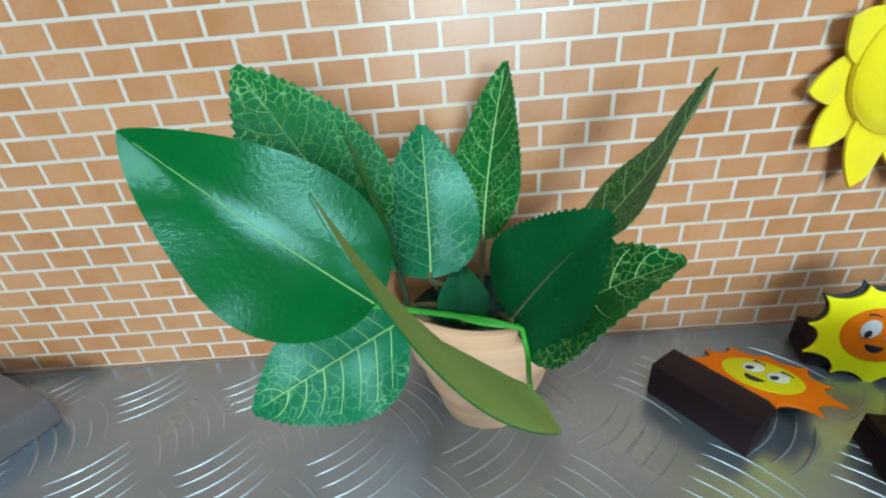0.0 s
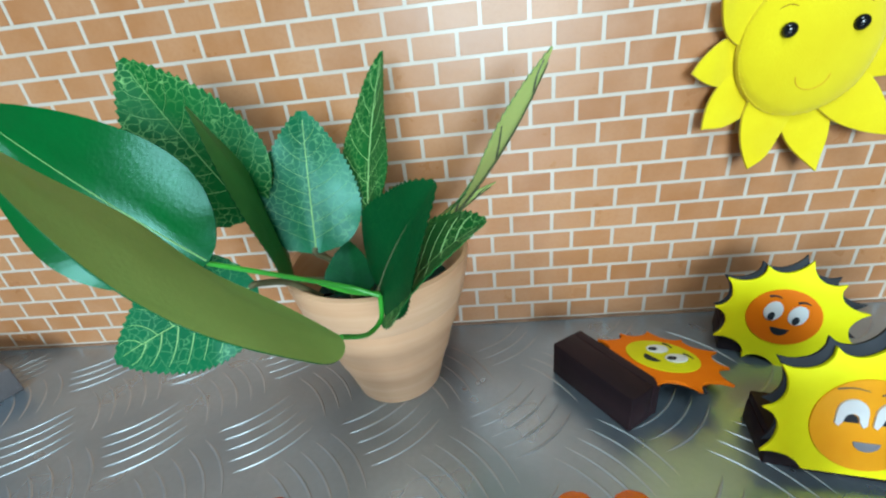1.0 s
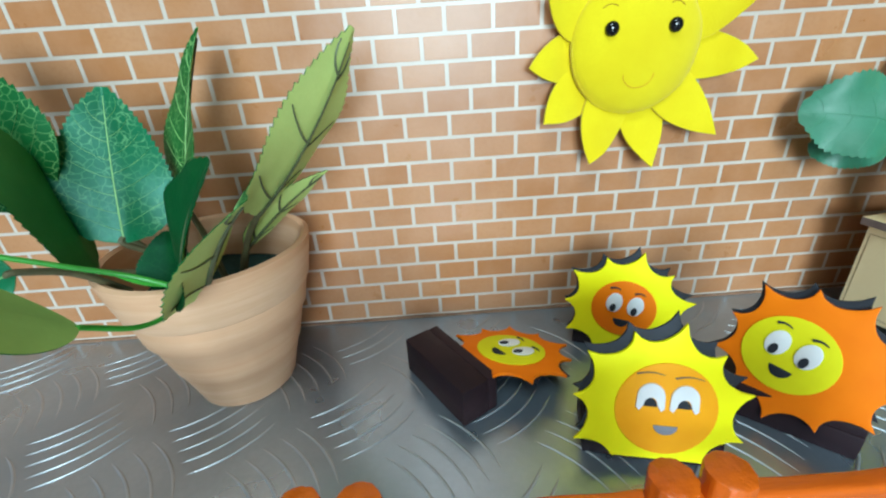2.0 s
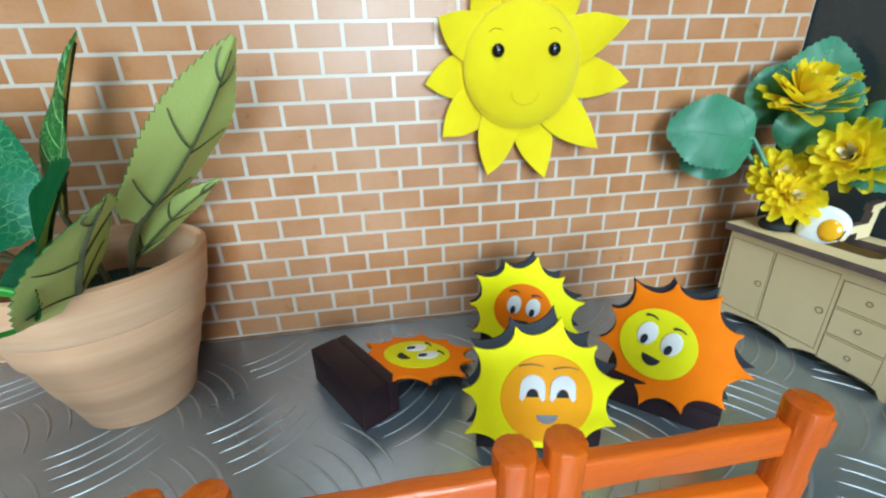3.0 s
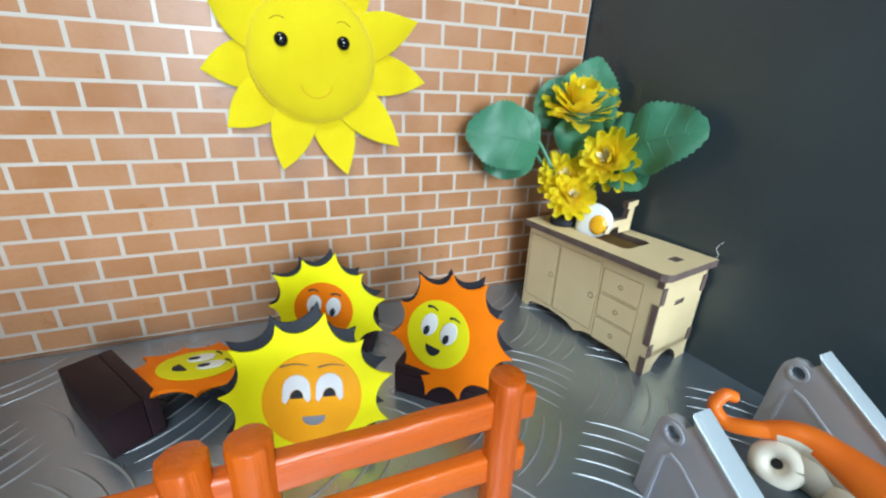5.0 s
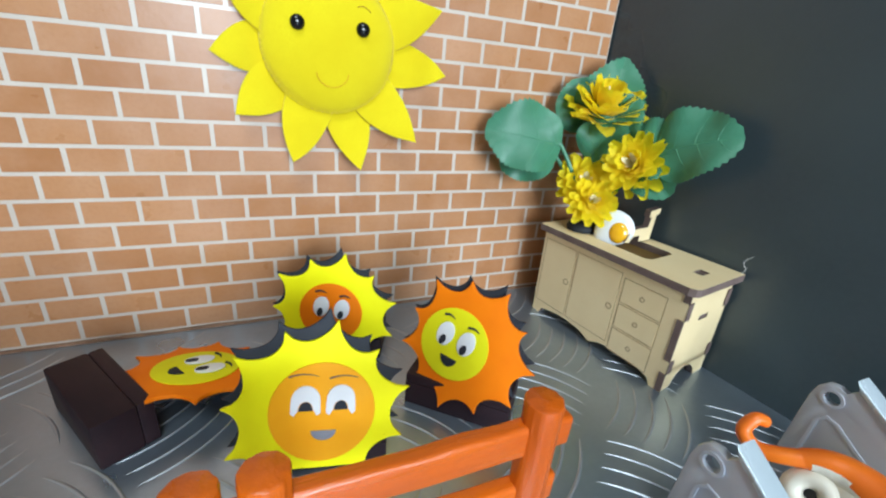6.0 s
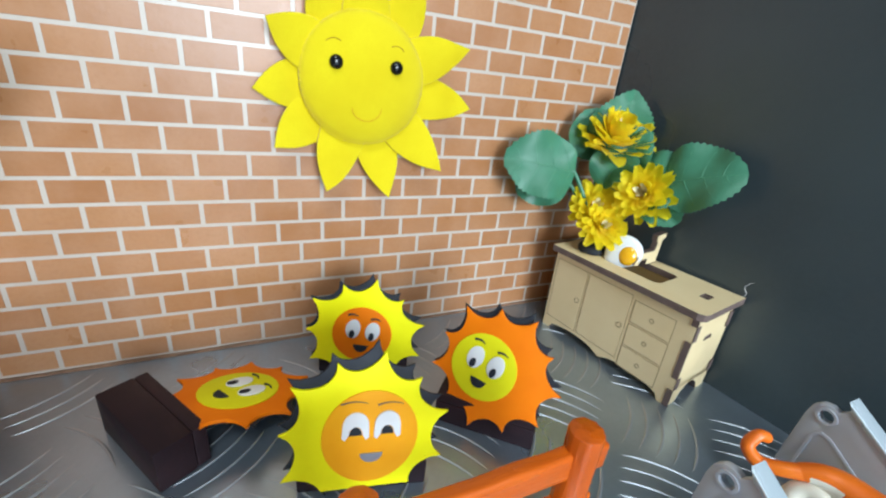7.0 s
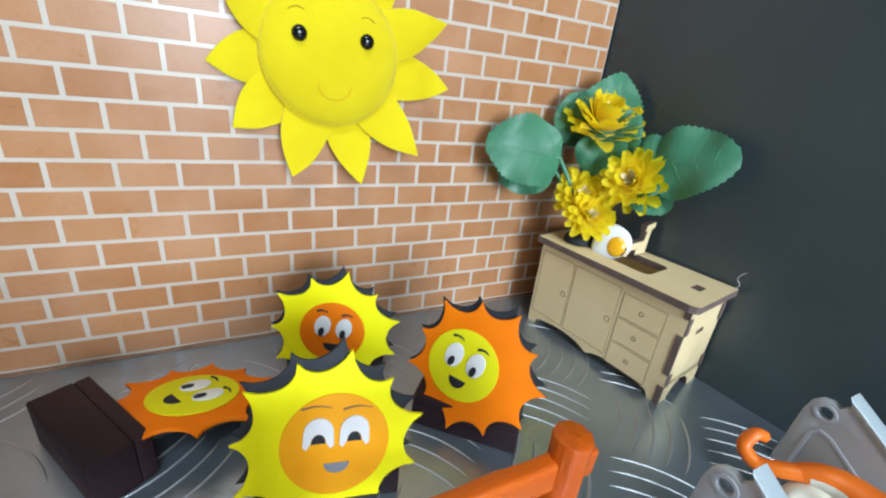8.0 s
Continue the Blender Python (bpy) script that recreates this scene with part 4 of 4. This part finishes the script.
part("seat", box(0.0566, -0.172, 0.0002, 0.1085, -0.128, 0.003, 0.0006), M_BLACK, chair, "dark seat between the side plates")

fig = bmesh.new()
tail = smooth_line([(0.0925, -0.1168, 0.0165), (0.0895, -0.1155, 0.0172), (0.0868, -0.1152, 0.0135), (0.0872, -0.1190, 0.0108), (0.0895, -0.1235, 0.0120), (0.0935, -0.1280, 0.0138)], 6)
tube(tail, 0.0017, 24, 1.42, bm=fig)
spine = smooth_line([(0.0925, -0.1266, 0.0134), (0.0955, -0.1305, 0.0146), (0.0978, -0.1345, 0.0142), (0.0988, -0.1400, 0.0130), (0.0988, -0.1460, 0.0120), (0.0982, -0.1540, 0.0110)], 5)
tube(spine, 0.0024, 24, 3.2, bm=fig)
dome(0.0074, 0.0070, 0.0074, 0.0982, -0.1540, 0.0110, 24, 14, bm=fig)
for f in fig.faces:
    f.material_index = 0 if f.calc_center_median().y < -0.1300 and f.normal.z < 0.22 else 1
nf = len(fig.faces)
haunch = [Vector((0.0915, -0.1322, 0.0066)) + 0.0040 * (math.cos(a) * Vector((0.30, -0.93, 0.22)) + math.sin(a) * Vector((0.42, 0.30, 0.85))) for a in (2 * math.pi * k / 20 for k in range(21))]
tube(haunch, 0.0026, 14, bm=fig)
for x, y, z, rx, ry, rz in ((0.0990, -0.1395, 0.0080, 0.0072, 0.0095, 0.0078), (0.0978, -0.1490, 0.0070, 0.0085, 0.0085, 0.0080)):
    dome(rx, ry, rz, x, y, z, 22, 14, bm=fig)
solid("toy_figurine", fig, (M_CREAM, M_TOYORANGE), "small cream and orange plastic toy figure on the grey bench", "toy figure")

# dark card box at the far end of the wall
solid("small_box", box(0, 0, 0, 0.060, 0.045, 0.0125, 0.0008), M_DARKBOX,
      "low dark grey box beside the brick wall", "box", m=pose(-0.328, -0.030, 0, 0, 0, 155))

# ---- tread bars of the plate ----


def bar_data(bulge, cells=10):
    verts, faces = [], []
    for k in range(cells + 1):
        s = 2 * k / cells - 1
        w, h = 0.00044 * (1 - s ** 4) + 0.00005, 0.00032 * (1 - s ** 4) ** 0.5 + 0.00001
        x, y = 0.0138 * s, bulge * (1 - s * s)
        verts += [(x, y - w, 0.0), (x, y - w * 0.35, h), (x, y + w * 0.35, h), (x, y + w, 0.0)]
    for k in range(cells):
        a, b = 4 * k, 4 * k + 4
        faces += [(a + j, b + j, b + j + 1, a + j + 1) for j in range(3)]
    return verts, faces


BAR = bpy.data.meshes.new("tread_bar")
BAR.from_pydata(*[list(v) for v in (bar_data(-0.0024)[0], [], bar_data(-0.0024)[1])])
BAR.materials.append(M_BAR)
BAR.polygons.foreach_set("use_smooth", [True] * len(BAR.polygons))
GX, GY, E1, E2 = -0.1572, -0.0553, (0.0461, 0.0011), (-0.0050, 0.0425)
rest_v, rest_f = [], []
bv, bf = bar_data(-0.0024)
count = 0
for i in range(-9, 9):
    for j in range(-8, 4):
        for turn, ox, oy in ((40, 0.0, 0.0), (-50, 0.5, 0.5)):
            cx, cy = GX + (i + ox) * E1[0] + (j + oy) * E2[0], GY + (i + ox) * E1[1] + (j + oy) * E2[1]
            for k in range(-2, 3):
                a = radians(turn)
                x, y = cx - k * 0.0055 * math.sin(a), cy + k * 0.0055 * math.cos(a)
                m = pose(x, y, 0.0, 0, 0, turn + (180 if turn < 0 else 0))
                ends = [m @ Vector((e, 0, 0)) for e in (-0.0138, 0.0138)]
                if any(p.y > -0.0008 or p.y < -0.335 or p.x < -0.495 or p.x > WALL_R - SLANT * p.y - 0.001 for p in ends):
                    continue
                if -0.23 < cx < 0.10 and cy > -0.13 and count < 295:
                    ob = new("tread_bar", BAR)
                    ob.parent, ob.matrix_basis = plate, m
                    count += 1
                else:
                    n0 = len(rest_v)
                    rest_v += [tuple(m @ Vector(v)) for v in bv]
                    rest_f += [tuple(n0 + q for q in f) for f in bf]
me = bpy.data.meshes.new("tread_bars")
me.from_pydata(rest_v, [], rest_f)
me.materials.append(M_BAR)
me.polygons.foreach_set("use_smooth", [True] * len(me.polygons))
ob = new("tread_bars", me)
ob.parent = plate
tagged(ob, kind="stuff")

# ---- printed bricks of the back wall ----
BW, BH, BT = L - 0.0014, H - 0.00125, 0.00012


def brick_data(x0, x1, z0, z1):
    e = 0.00008
    v = [(x0, 0, z0), (x1, 0, z0), (x1, 0, z1), (x0, 0, z1), (x0 + e, -BT, z0 + e), (x1 - e, -BT, z0 + e), (x1 - e, -BT, z1 - e), (x0 + e, -BT, z1 - e)]
    f = [(4, 5, 6, 7), (0, 1, 5, 4), (1, 2, 6, 5), (2, 3, 7, 6), (3, 0, 4, 7)]
    return v, f


BRICK = bpy.data.meshes.new("brick")
v, f = brick_data(-BW / 2, BW / 2, -BH / 2, BH / 2)
BRICK.from_pydata(v, [], f)
BRICK.materials.append(M_BRICK)
rest_v, rest_f = [], []
count = 0
for r in range(-1, 29):
    zc = (r + 0.65) * H
    for c in range(-28, 9):
        xc = (c + (0.5 if r % 2 == 0 else 0.0)) * L
        x0, x1, z0, z1 = max(xc - BW / 2, WALL_L), min(xc + BW / 2, WALL_R - 0.0004), max(zc - BH / 2, 0.0), min(zc + BH / 2, WALL_T)
        if x1 - x0 < 0.001 or z1 - z0 < 0.0003:
            continue
        whole = x1 - x0 > BW - 1e-6 and z1 - z0 > BH - 1e-6
        if whole and -0.165 < xc < 0.085 and zc < 0.165 and count < 298:
            ob = new("brick", BRICK)
            ob.parent, ob.location = back, (xc, 0.0, zc)
            count += 1
        else:
            v, f = brick_data(x0, x1, z0, z1)
            n0 = len(rest_v)
            rest_v += v
            rest_f += [tuple(n0 + q for q in g) for g in f]
me = bpy.data.meshes.new("bricks")
me.from_pydata(rest_v, [], rest_f)
me.materials.append(M_BRICK_REST)
ob = new("bricks", me)
ob.parent = back
tagged(ob, kind="stuff")
